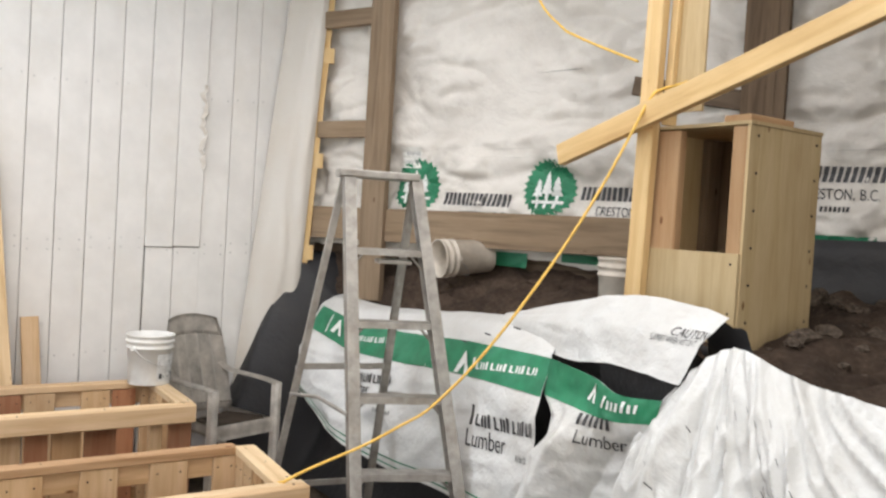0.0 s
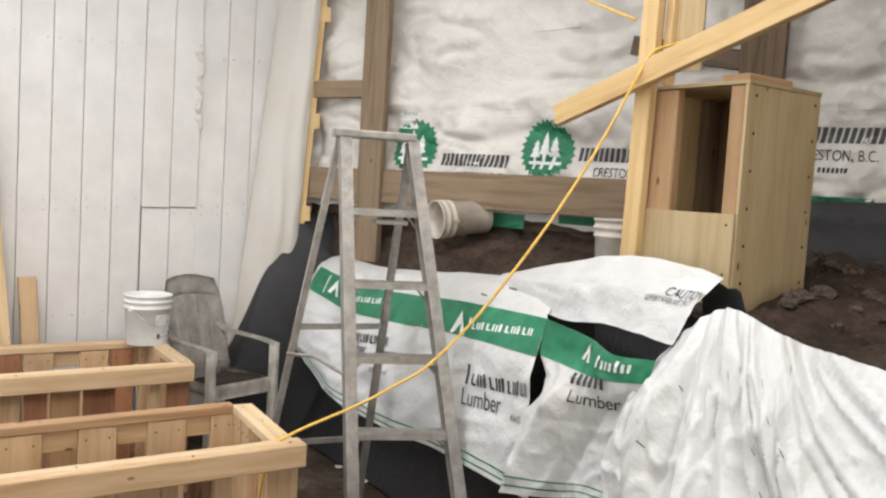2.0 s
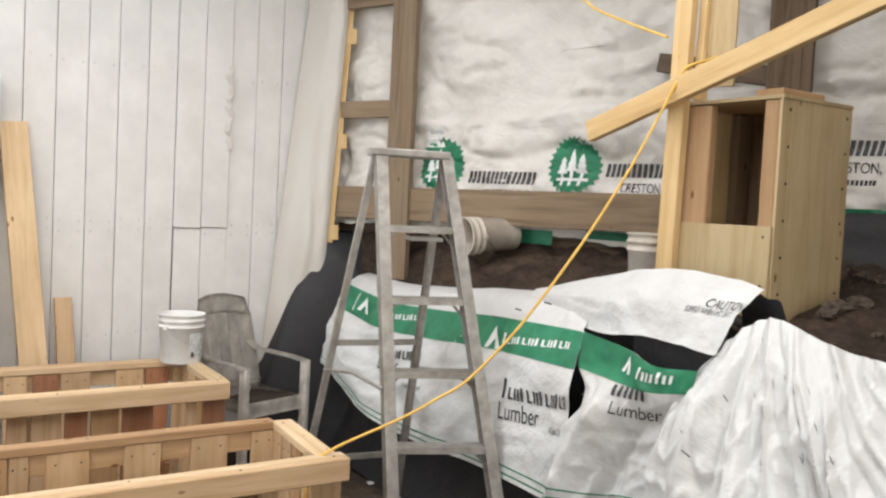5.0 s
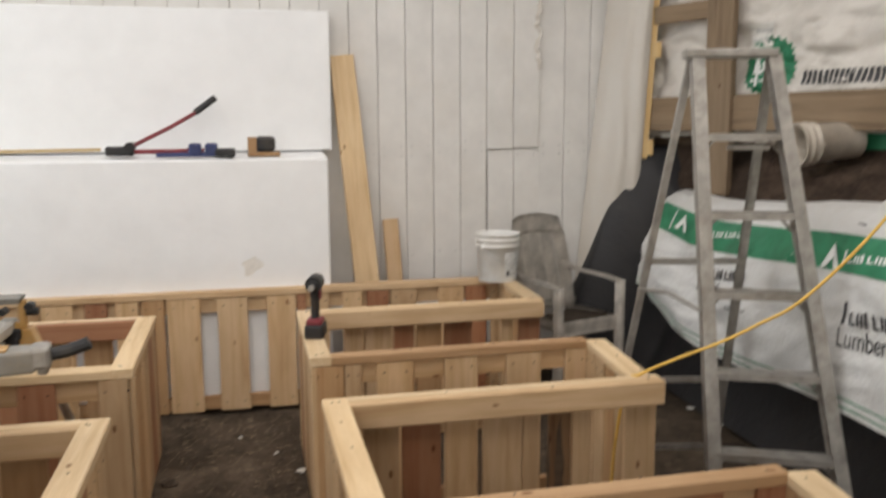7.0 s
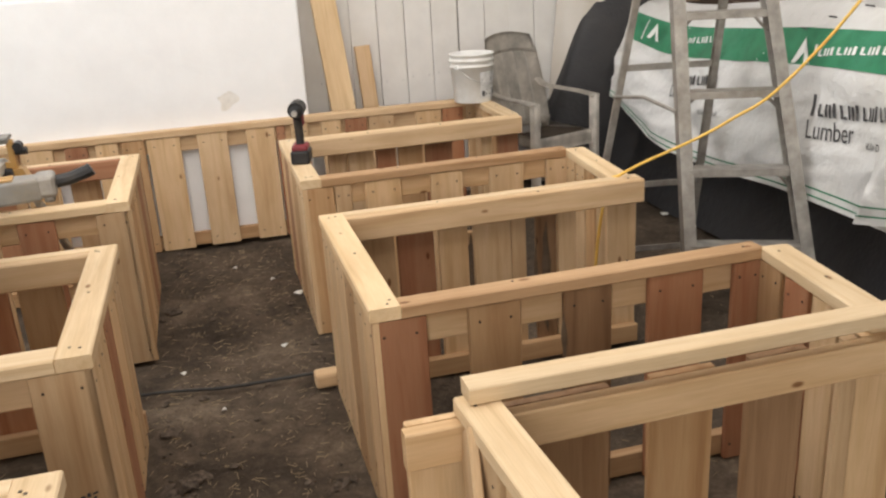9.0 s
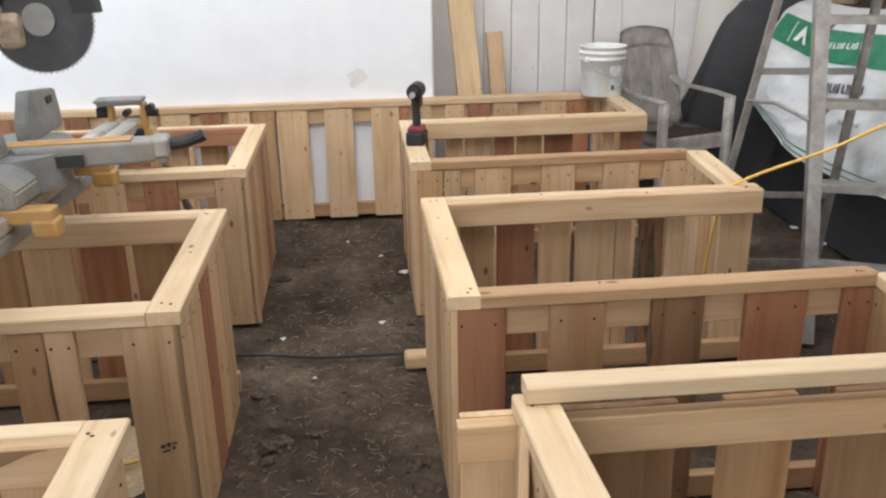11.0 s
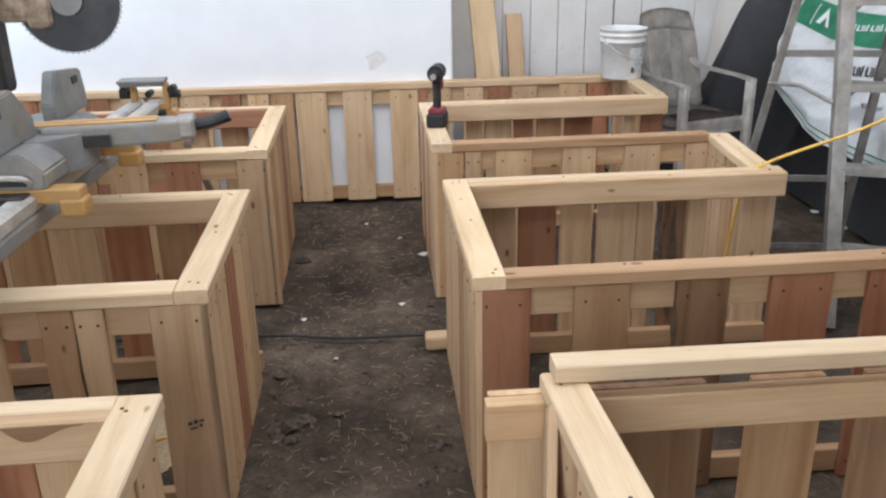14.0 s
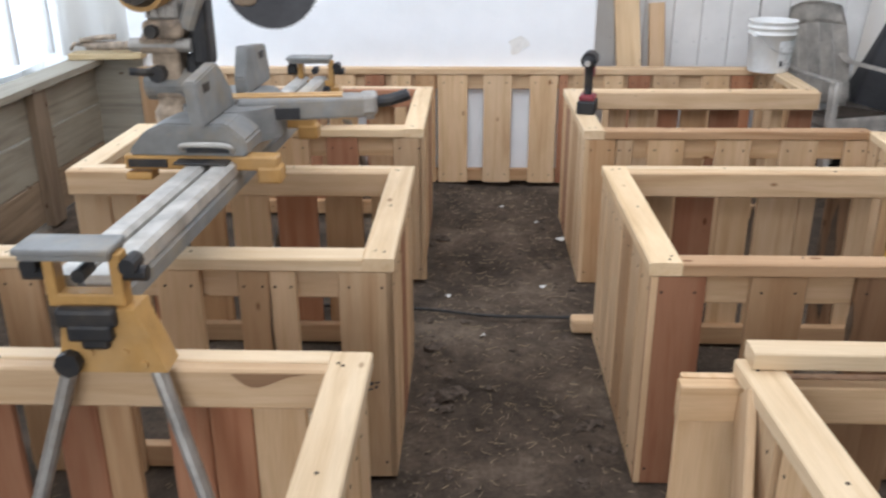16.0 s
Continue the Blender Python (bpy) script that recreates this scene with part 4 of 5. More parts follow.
# ---- foam, leaning boards and tools on the ledge ----
bm = bmesh.new()
lo, hi = (-2.2, 5.035, 0.0), (0.57, 5.43, 1.44)
box(bm, lo, hi, 0.012)
for v in bm.verts:
    if v.co.z > 1.3 and v.co.y > 5.2:
        v.co.z += 0.035
bmesh.ops.subdivide_edges(bm, edges=[e for e in bm.edges if e.calc_length() > 0.3], cuts=24, use_grid_fill=True)
for v in bm.verts:
    v.co += Vector((0, 0.004, 0.003)) * noise.noise(v.co * 6)
tagged(link("foam_block", bm, FOAM), "thick white foam block with chipped edges", "foam block")
bm = bmesh.new()
box(bm, (-2.2, 5.30, 1.475), (0.62, 5.42, 2.295), 0.008)
tagged(link("foam_sheet", bm, FOAM), "tall white foam sheet standing on the foam block", "foam sheet")
bm = bmesh.new()
bm.faces.new([bm.verts.new((0.115 + (0.055 + 0.018 * math.sin(3 * a + 1)) * math.cos(a), 5.0335, 0.825 + 0.05 * math.sin(a) * (1 + 0.3 * math.sin(2 * a)))) for a in [-2 * math.pi * k / 18 for k in range(18)]])
tagged(link("foam_stain", bm, plain("tan_stain", (0.76, 0.735, 0.69), 0.8, 0, 0.06, 30, dirt=(0.82, 0.815, 0.8))), "tan glue stain on the foam", "stain", kind="stuff")
o = beam("leaning_plank", (0.865, 5.16, 0.0), (0.70, 5.425, 2.045), 0.15, 0.036, CAPW, up=(0, -1, 0.1))
tagged(o, "tall pine plank leaning on the plank wall", "board")
o = beam("leaning_plank", (1.035, 5.25, 0.0), (0.988, 5.42, 1.03), 0.098, 0.03, PINE, up=(0, -1, 0.1))
tagged(o, "short pine plank leaning on the plank wall", "board")

cutter = empty("bolt_cutter", "bolt cutter with red arms lying on the foam ledge", "bolt cutter")
bm = bmesh.new()
tube(bm, [(-0.50, 5.14, 1.52), (-0.30, 5.16, 1.62), (-0.16, 5.18, 1.70)], 0.012)
part("arm", bm, REDP, cutter, "red steel arm")
bm = bmesh.new()
tube(bm, [(-0.165, 5.18, 1.70), (-0.05, 5.195, 1.785)], 0.019)
part("grip", bm, BLACKP, cutter, "dark rubber grip")
bm = bmesh.new()
tube(bm, [(-0.52, 5.13, 1.485), (-0.3, 5.12, 1.485), (-0.12, 5.12, 1.49)], 0.013)
part("arm", bm, REDP, cutter, "red steel arm")
bm = bmesh.new()
box(bm, (-0.65, 5.10, 1.462), (-0.5, 5.17, 1.515), 0.012)
cyl(bm, (-0.52, 5.09, 1.51), (-0.52, 5.18, 1.51), 0.028)
part("jaw", bm, BLACKP, cutter, "dark steel jaw")
clamp = empty("bar_clamp", "dark blue bar clamp lying on the foam ledge", "clamp")
bm = bmesh.new()
box(bm, (-0.38, 5.07, 1.455), (0.05, 5.10, 1.478), 0.004)
part("bar", bm, BLUEP, clamp)
for x in (-0.17, -0.08):
    bm = bmesh.new()
    box(bm, (x - 0.035, 5.06, 1.46), (x + 0.035, 5.12, 1.53), 0.014)
    part("jaw", bm, BLUEP, clamp)
bm = bmesh.new()
box(bm, (-0.06, 5.05, 1.452), (0.05, 5.13, 1.50), 0.01)
part("handle", bm, BLACKP, clamp)
block = empty("sanding_block", "wooden block with a dark grip on the foam ledge", "sanding block")
bm = bmesh.new()
box(bm, (0.12, 5.09, 1.452), (0.30, 5.19, 1.475), 0.003)
box(bm, (0.12, 5.09, 1.47), (0.17, 5.19, 1.56), 0.003)
part("base", bm, TANW, block)
bm = bmesh.new()
box(bm, (0.165, 5.09, 1.476), (0.275, 5.18, 1.565), 0.02)
part("grip", bm, BLACKP, block)
o = beam("thin_lath", (-2.0, 5.15, 1.485), (-0.68, 5.16, 1.497), 0.03, 0.02, PLY)
tagged(o, "thin pale lath lying on the foam ledge", "lath")

# ---- pails ----


def pail(name, label, m, r=0.135, h=0.30, cat="bucket", mat=PAILW):
    e = empty(name, label, cat, m)
    bm = bmesh.new()
    lathe(bm, [(r * 0.86, 0), (r * 0.87, 0.004), (r * 0.965, h * 0.72), (r * 1.03, h * 0.73), (r * 1.03, h * 0.76), (r * 0.98, h * 0.77), (r * 0.99, h * 0.84), (r * 1.05, h * 0.85),
               (r * 1.05, h * 0.885), (r, h * 0.89), (r * 1.0, h * 0.96), (r * 1.05, h * 0.965), (r * 1.05, h), (r * 0.98, h), (r * 0.93, h * 0.8), (r * 0.83, 0.012), (0.0001, 0.01)], 36)
    part("body", bm, mat, e, smooth=True)
    bm = bmesh.new()
    tube(bm, [(math.cos(a) * r * 1.05, -r * 0.9 * math.sin(a) - 0.01, h * 0.74 - 0.10 * math.sin(a)) for a in [math.pi * k / 14 for k in range(15)]], 0.0022, 6)
    part("handle", bm, STEELT, e, "thin wire handle")
    for sgn in (-1, 1):
        bm = bmesh.new()
        cyl(bm, (sgn * r * 0.98, 0, h * 0.745), (sgn * r * 1.1, 0, h * 0.745), 0.014, n=10)
        part("ear", bm, mat, e)
    return e


bk = pail("bucket", "white plastic bucket with grey label standing on the bed corner", pose(1.555, 4.93, H, 0, 0, 32), 0.13, 0.285)
def on_bucket(a, z):
    r = 0.1325 * (0.885 + 0.08 * z / 0.2)
    return Vector((r * math.cos(a), r * math.sin(a), z))


bm = bmesh.new()
grid(bm, lambda u, v: on_bucket(-2.05 + 1.25 * u, 0.025 + 0.155 * v), 12, 4)
label = part("label", bm, PAPER, bk, "pale grey printed label")
bm = bmesh.new()
for a, z, da, dz in ((-1.95, 0.04, 0.16, 0.03), (-1.7, 0.045, 0.3, 0.012), (-1.7, 0.07, 0.4, 0.008), (-1.95, 0.10, 0.8, 0.01), (-1.95, 0.125, 0.6, 0.022), (-1.2, 0.04, 0.25, 0.04)):
    bm.faces.new([bm.verts.new(on_bucket(a + i * da, z + k * dz) * 1.006) for i, k in ((0, 0), (1, 0), (1, 1), (0, 1))])
tagged(part("label_print", bm, INK, label, "dark printed blocks"), kind="stuff")
p1 = pail("hanging_pail", "white plastic pail lying on its side under the beam", Matrix.Translation((3.265, 4.02, 1.54)) @ Vector((-0.992, 0.10, -0.08)).to_track_quat("Z", "Y").to_matrix().to_4x4(), 0.108, 0.34, mat=PAILD)
p2 = pail("hanging_pail", "white plastic pail standing on the soil bank by the stud", pose(2.95, 2.61, 1.31, 0, 0, 60), 0.115, 0.30, mat=PAILD)

# ---- chair ----


def chair(m):
    e = empty("garden_chair", "grimy moulded plastic garden armchair with dirty seat", "chair", m)
    bm = bmesh.new()
    grid(bm, lambda u, v: Vector((-0.23 + 0.46 * u, -0.22 + 0.46 * v, 0.435 - 0.02 * math.sin(math.pi * u) - 0.04 * v + 0.03 * (1 - smooth01(0, 0.15, v)) * -1)), 16, 14)
    bmesh.ops.solidify(bm, geom=bm.faces[:], thickness=0.012)
    part("seat", bm, CHAIRD, e, "seat covered with dark dirt", smooth=True)
    bm = bmesh.new()
    grid(bm, lambda u, v: Vector((-0.25 + 0.5 * u, -0.245 - 0.012 * v, 0.43 - 0.09 * v)), 10, 3)
    grid(bm, lambda u, v: Vector((-0.235 - 0.015 * v, -0.24 + 0.46 * u, 0.43 - 0.07 * v)), 10, 3)
    grid(bm, lambda u, v: Vector((0.235 + 0.015 * v, -0.24 + 0.46 * u, 0.43 - 0.07 * v)), 10, 3)
    bmesh.ops.solidify(bm, geom=bm.faces[:], thickness=0.01)
    part("apron", bm, CHAIRP, e, smooth=True)

    def back(u, v):
        w = 0.235 + 0.02 * math.sin(math.pi * min(1, v * 0.9 + 0.1)) - 0.025 * smooth01(0.8, 1, v)
        top = 0.03 * (1 - (2 * u - 1) ** 2)
        return Vector(((2 * u - 1) * w, 0.20 + 0.19 * v + 0.05 * (1 - (2 * u - 1) ** 2), 0.42 + (0.58 + top) * v))
    bm = bmesh.new()
    for k in range(5):
        a = k / 5
        bs = bmesh.new()
        grid(bs, back, 3, 12, a + 0.004, a + 0.196, 0.05, 0.80)
        bmesh.ops.solidify(bs, geom=bs.faces[:], thickness=0.011)
        part("back_slat", bs, CHAIRP, e)
    grid(bm, back, 16, 4, 0, 1, 0.79, 1.0)
    grid(bm, back, 16, 2, 0, 1, 0.0, 0.08)
    grid(bm, back, 2, 14, 0.0, 0.06)
    grid(bm, back, 2, 14, 0.94, 1.0)
    bmesh.ops.solidify(bm, geom=bm.faces[:], thickness=0.012)
    part("back_frame", bm, CHAIRP, e, smooth=True)
    for s in (-1, 1):
        bm = bmesh.new()
        pts = spline([(s * 0.275, -0.27, 0.655), (s * 0.285, -0.1, 0.665), (s * 0.28, 0.12, 0.67), (s * 0.245, 0.26, 0.685), (s * 0.215, 0.33, 0.74)], 5)
        grid(bm, lambda u, v: along(pts, u) + Vector((s * (v - 0.5) * 0.075, 0, -0.018 * (2 * v - 1) ** 2)), 24, 4)
        bmesh.ops.solidify(bm, geom=bm.faces[:], thickness=0.03)
        part("armrest", bm, CHAIRP, e, smooth=True)
        bm = bmesh.new()
        prism(bm, chamfer_ring(0.075, 0.05, 0.012), 0, 0.65)
        part("front_leg", bm, CHAIRP, e, m=Matrix.Translation((s * 0.275, -0.245, 0)) @ Matrix.Rotation(radians(-90), 4, "Y"))
        bm = bmesh.new()
        prism(bm, chamfer_ring(0.05, 0.05, 0.012), 0, 0.46)
        part("rear_leg", bm, CHAIRP, e, m=Matrix.Translation((s * 0.235, 0.30, 0)) @ Matrix.Rotation(radians(-90), 4, "Y") @ Matrix.Rotation(radians(7), 4, "Y"))
    return e


chair(pose(2.01, 4.94, 0.055, 0, 0, 18) @ Matrix.Diagonal((0.86, 0.86, 0.97, 1)))

# ---- stepladder ----
ladder = empty("stepladder", "old aluminium stepladder standing open on the soil", "stepladder")
CL, CR = Vector((1.919, 3.358, 1.905)), Vector((2.26, 3.248, 1.905))
FL, FR = Vector((1.864, 2.966, 0.0)), Vector((2.36, 2.722, 0.0))
BL, BR = Vector((1.76, 3.792, 0.0)), Vector((2.318, 3.69, 0.0))
cd = (CR - CL).normalized()
back_dir = Vector((-cd.y, cd.x, 0))


def channel(bm, a, b, w, depth, side):
    """A C-shaped rail from a to b, open towards side."""
    a, b = Vector(a), Vector(b)
    m = Matrix.Translation(a) @ basis(b - a, side)
    x, y, t = w / 2, depth, 0.004
    ring = [(-x, 0), (x, 0), (x, y), (x - t, y), (x - t, t), (-x + t, t), (-x + t, y), (-x, y)]
    start = len(bm.verts)
    prism(bm, ring, 0, (b - a).length)
    bm.verts.ensure_lookup_table()
    for v in bm.verts[start:]:
        v.co = m @ v.co


for nm, a, b, w_ in (("front_rail", CL, FL, 0.074), ("front_rail", CR, FR, 0.068), ("rear_rail", CL + back_dir * 0.06, BL, 0.032), ("rear_rail", CR + back_dir * 0.06, BR, 0.045)):
    bm = bmesh.new()
    channel(bm, b, a, w_, 0.052 if nm == "front_rail" else 0.03, cd if b in (FL, BL) else -cd)
    part(nm, bm, ALU, ladder)
bm = bmesh.new()
prism(bm, chamfer_ring(0.13, 0.035, 0.006), -0.20, 0.165)
part("cap", bm, ALU, ladder, "dented aluminium top cap", Matrix.Translation((CL + CR) / 2 + back_dir * 0.02 + Vector((0, 0, 0.012))) @ basis(cd, (0, 0, 1)))
for k in range(1, 6):
    f = k / 6.03
    a, b = CL.lerp(FL, f), CR.lerp(FR, f)
    bm = bmesh.new()
    prism(bm, [(-0.045, -0.03), (-0.041, -0.03), (-0.041, -0.004), (0.041, -0.004), (0.041, -0.03), (0.045, -0.03), (0.045, 0.0), (-0.045, 0.0)], 0.01, (b - a).length - 0.01)
    part("step", bm, ALU, ladder, "", Matrix.Translation(a + back_dir * 0.01) @ basis(b - a, (0, 0, 1)))
    for p, q in ((a, b), (b, a)):
        d = (q - p).normalized()
        bm = bmesh.new()
        tube(bm, [p + d * 0.02 + Vector((0, 0, -0.10)) + back_dir * 0.012, p + d * 0.10 + Vector((0, 0, -0.012)) + back_dir * 0.012], 0.006, 6)
        part("step_brace", bm, ALU, ladder)
for f in (0.47, 0.78, 0.97):
    a, b = (CL + back_dir * 0.06).lerp(BL, f), (CR + back_dir * 0.06).lerp(BR, f)
    bm = bmesh.new()
    prism(bm, chamfer_ring(0.006, 0.03, 0.001), 0, (b - a).length)
    part("rear_bar", bm, ALU, ladder, "", Matrix.Translation(a) @ basis(b - a, (0, 0, 1)))
for a, b, f in ((CL, FL, 0.54), (CR, FR, 0.54)):
    r = BL if a is CL else BR
    bm = bmesh.new()
    p, q = a.lerp(b, f), (a + back_dir * 0.06).lerp(r, f)
    tube(bm, [p, (p + q) / 2 + Vector((0, 0, 0.03)), q], 0.009, 6)
    part("spreader", bm, ALU, ladder)
bm = bmesh.new()
a, b = CL.lerp(FL, 0.175), CR.lerp(FR, 0.175)
box(bm, (-0.02, -0.01, -0.05), (0.13, 0.10, -0.03), 0.004)
part("pail_bracket", bm, ALU, ladder, "", Matrix.Translation(a.lerp(b, 0.45)) @ basis(cd, (0, 0, 1)))

# ---- plywood cabinet on the bank, with its studs and brace ----
cab = empty("plywood_cabinet", "tall open plywood nest box framed with pine studs", "cabinet")
CX0, CX1, CY0, CY1, CZ0, CZ1 = 2.755, 3.197, 1.865, 2.335, 1.05, 2.137
board("side_panel", CZ1 - CZ0, CX1 - CX0, 0.012, ((CX0 + CX1) / 2, CY0, (CZ0 + CZ1) / 2), (0, 0, 1), (0, -1, 0), PLY, cab, "greenish plywood side", c=0.001)
board("side_panel", CZ1 - CZ0, CX1 - CX0, 0.012, ((CX0 + CX1) / 2, CY1, (CZ0 + CZ1) / 2), (0, 0, 1), (0, 1, 0), PLY, cab, c=0.001)
board("back_panel", CZ1 - CZ0, CY1 - CY0 - 0.02, 0.012, (CX1 - 0.012, (CY0 + CY1) / 2, (CZ0 + CZ1) / 2), (0, 0, 1), (-1, 0, 0), GREYW, cab, c=0.001)
board("top_panel", CY1 - CY0 + 0.02, CX1 - CX0, 0.014, ((CX0 + CX1) / 2, (CY0 + CY1) / 2, CZ1 + 0.008), (0, 1, 0), (0, 0, 1), PLY, cab, c=0.001)
board("front_panel", 0.46, CY1 - CY0, 0.012, (CX0 - 0.008, (CY0 + CY1) / 2, 1.67 - 0.23), (0, 0, 1), (-1, 0, 0), PLY, cab, "greenish plywood front", c=0.001)
for y, w_ in ((CY0 + 0.038, 0.062), (CY1 - 0.095, 0.13)):
    board("frame_stud", CZ1 - CZ0 - 0.01, w_, 0.038, (CX0 + 0.02, y, (CZ0 + CZ1) / 2), (0, 0, 1), (-1, 0, 0), TANW, cab)
for y in (CY0 + 0.03, CY1 - 0.03):
    board("frame_stud", CZ1 - CZ0 - 0.01, 0.089, 0.038, (CX1 - 0.08, y, (CZ0 + CZ1) / 2), (0, 0, 1), (0, 1, 0), GREYW, cab)
board("shelf", CY1 - CY0 - 0.03, 0.36, 0.012, (CX0 + 0.24, (CY0 + CY1) / 2, 1.60), (0, 1, 0), (0, 0, 1), TANW, cab, c=0.001)
bm = bmesh.new()
for i in range(2):
    for z in np.linspace(1.15, 2.1, 8):
        x = (CX0 + 0.02, CX1 - 0.06)[i]
        cyl(bm, (x + 0.04 * (z * 37 % 1), CY0 - 0.008, z), (x + 0.04 * (z * 37 % 1), CY0 - 0.0045, z), 0.006, n=6)
for y in (CY0 + 0.03, CY1 - 0.03):
    for z in (1.3, 1.45, 1.63):
        cyl(bm, (CX0 - 0.016, y, z), (CX0 - 0.0125, y, z), 0.005, n=6)
tagged(part("screw_heads", bm, SCREW, cab), kind="stuff")
o = beam("cabinet_block", (2.80, 1.95, 2.165), (3.05, 1.945, 2.165), 0.12, 0.035, TANW)
tagged(o, "offcut of board lying on the cabinet top", "board")
post = empty("new_post", "built-up post of new yellow studs beside the cabinet", "post", kind="structure")
beam("stud", (2.72, 2.333, 1.2), (2.74, 2.295, 3.56), 0.085, 0.038, YELW, post, up=(-1, 0, 0))
beam("stud", (2.80, 2.40, 1.2), (2.82, 2.37, 3.56), 0.04, 0.09, TANW, post, up=(-1, 0, 0))
beam("stud", (2.79, 2.27, 2.16), (2.79, 2.22, 3.56), 0.038, 0.05, YELW, post, up=(-1, 0, 0))
board("ply_strip", 1.3, 0.14, 0.012, (2.80, 2.19, 2.86), (0, 0, 1), (-1, -0.1, 0), PLY, post, c=0.001)
o = beam("brace", (2.67, 2.765, 2.047), (2.60, 0.35, 2.722), 0.092, 0.038, YELW, up=(-1, 0, 0))
tagged(o, "diagonal brace of new yellow board across the post", "brace", kind="structure")
bm = bmesh.new()
grid(bm, lambda u, v: wall_pt(3.0 + 1.9 * u, 1.74 + 0.05 * u - 0.36 * v, 0.16 + 0.12 * v + 0.04 * noise.noise((u * 7, v * 3, 2))), 40, 10)
tagged(link("fabric_strip", bm, BLACKF, smooth=True), "black fabric strip on top of the soil bank", "fabric cover")

# ---- yellow cord ----
bm = bmesh.new()
tube(bm, spline([(1.45, 3.02, 0.05), (1.455, 2.99, 0.40), (1.475, 2.94, 0.66), (1.50, 2.89, 0.708), (1.583, 2.835, 0.765), (1.749, 2.744, 0.856), (1.860, 2.684, 0.931), (1.971, 2.623, 1.016), (2.135, 2.534, 1.225), (2.315, 2.436, 1.521), (2.439, 2.368, 1.756), (2.527, 2.320, 1.944), (2.596, 2.282, 2.110), (2.657, 2.249, 2.254), (2.70, 2.23, 2.29), (2.78, 2.20, 2.32), (2.87, 2.18, 2.37)], 12), 0.006)
tagged(link("extension_cord", bm, CORD, smooth=True), "yellow extension cord running from bed to post", "cord")
bm = bmesh.new()
tube(bm, spline([(2.76, 2.43, 2.43), (2.781, 2.663, 2.522), (2.819, 2.887, 2.614), (2.833, 3.004, 2.678), (2.85, 3.2, 2.85), (2.9, 3.5, 3.3), (2.9, 3.6, 3.56)], 10), 0.006)
tagged(link("extension_cord", bm, CORD, smooth=True), "yellow cord hanging from the roof to the post", "cord")
bm = bmesh.new()
tube(bm, spline([(-1.2, 2.5, 0.01), (-0.8, 2.35, 0.025), (-0.55, 2.45, 0.02), (-0.42, 2.7, 0.02)], 10), 0.006)
tagged(link("extension_cord", bm, CORD, smooth=True), "yellow cord lying on the soil inside the bed", "cord")
bm = bmesh.new()
tube(bm, spline([(-1.0, 3.12, 0.03), (-0.39, 3.11, 0.02), (-0.1, 3.06, 0.016), (0.12, 3.05, 0.016), (0.27, 3.02, 0.03)], 10), 0.007)
tagged(link("drip_hose", bm, HOSE, smooth=True), "black drip hose lying across the path", "hose")
bm = bmesh.new()
box(bm, (0.25, 2.93, 0.0), (0.36, 3.0, 0.06), 0.012)
tagged(link("offcut", bm, PINE), "small pine offcut by the hose", "offcut")

# ---- cordless impact driver ----
dr = empty("impact_driver", "red and black cordless driver standing on the bed rail", "power drill", pose(0.378, 3.80, H, 0, 0, -14))
bm = bmesh.new()
box(bm, (-0.042, -0.06, 0.0), (0.042, 0.06, 0.062), 0.01)
part("battery", bm, BLACKP, dr)
bm = bmesh.new()
tube(bm, [(0, 0.0, 0.055), (0, 0.005, 0.12), (0, -0.005, 0.2)], 0.019, 10)
part("handle", bm, BLACKP, dr)
bm = bmesh.new()
box(bm, (-0.036, -0.05, 0.055), (0.036, 0.05, 0.085), 0.01)
part("battery_shoe", bm, REDP, dr, "dark red housing")
bm = bmesh.new()
box(bm, (-0.024, 0.004, 0.16), (0.024, 0.055, 0.225), 0.012)
part("housing", bm, REDP, dr, "dark red housing")
bm = bmesh.new()
cyl(bm, (0, 0.06, 0.24), (0, -0.04, 0.24), 0.036, n=16)
cyl(bm, (0, -0.04, 0.235), (0, -0.075, 0.235), 0.028, 0.013, n=16)
part("motor", bm, BLACKP, dr)
bm = bmesh.new()
cyl(bm, (0, -0.075, 0.235), (0, -0.095, 0.235), 0.013, n=12)
part("chuck", bm, STEELT, dr)

# ---- mitre saw on its stand ----


def sx(y):
    return -0.935 + 0.035 * (y - 1.45)


stand = empty("saw_stand", "folding mitre saw stand with aluminium beam and orange brackets", "saw stand")
for o_ in (-0.038, 0.038):
    bm = bmesh.new()
    prism(bm, chamfer_ring(0.062, 0.05, 0.01), 0, 2.19)
    part("beam_rail", bm, ALUB, stand, "", Matrix.Translation((sx(1.4) + o_ + 0.01, 1.40, 0.876)) @ basis((0.035, 1, 0), (0, 0, 1)))
bm = bmesh.new()
prism(bm, chamfer_ring(0.14, 0.05, 0.008), 0.02, 2.0)
part("beam_core", bm, TOOLGREY, stand, "", Matrix.Translation((sx(1.4) + 0.01, 1.40, 0.828)) @ basis((0.035, 1, 0), (0, 0, 1)))
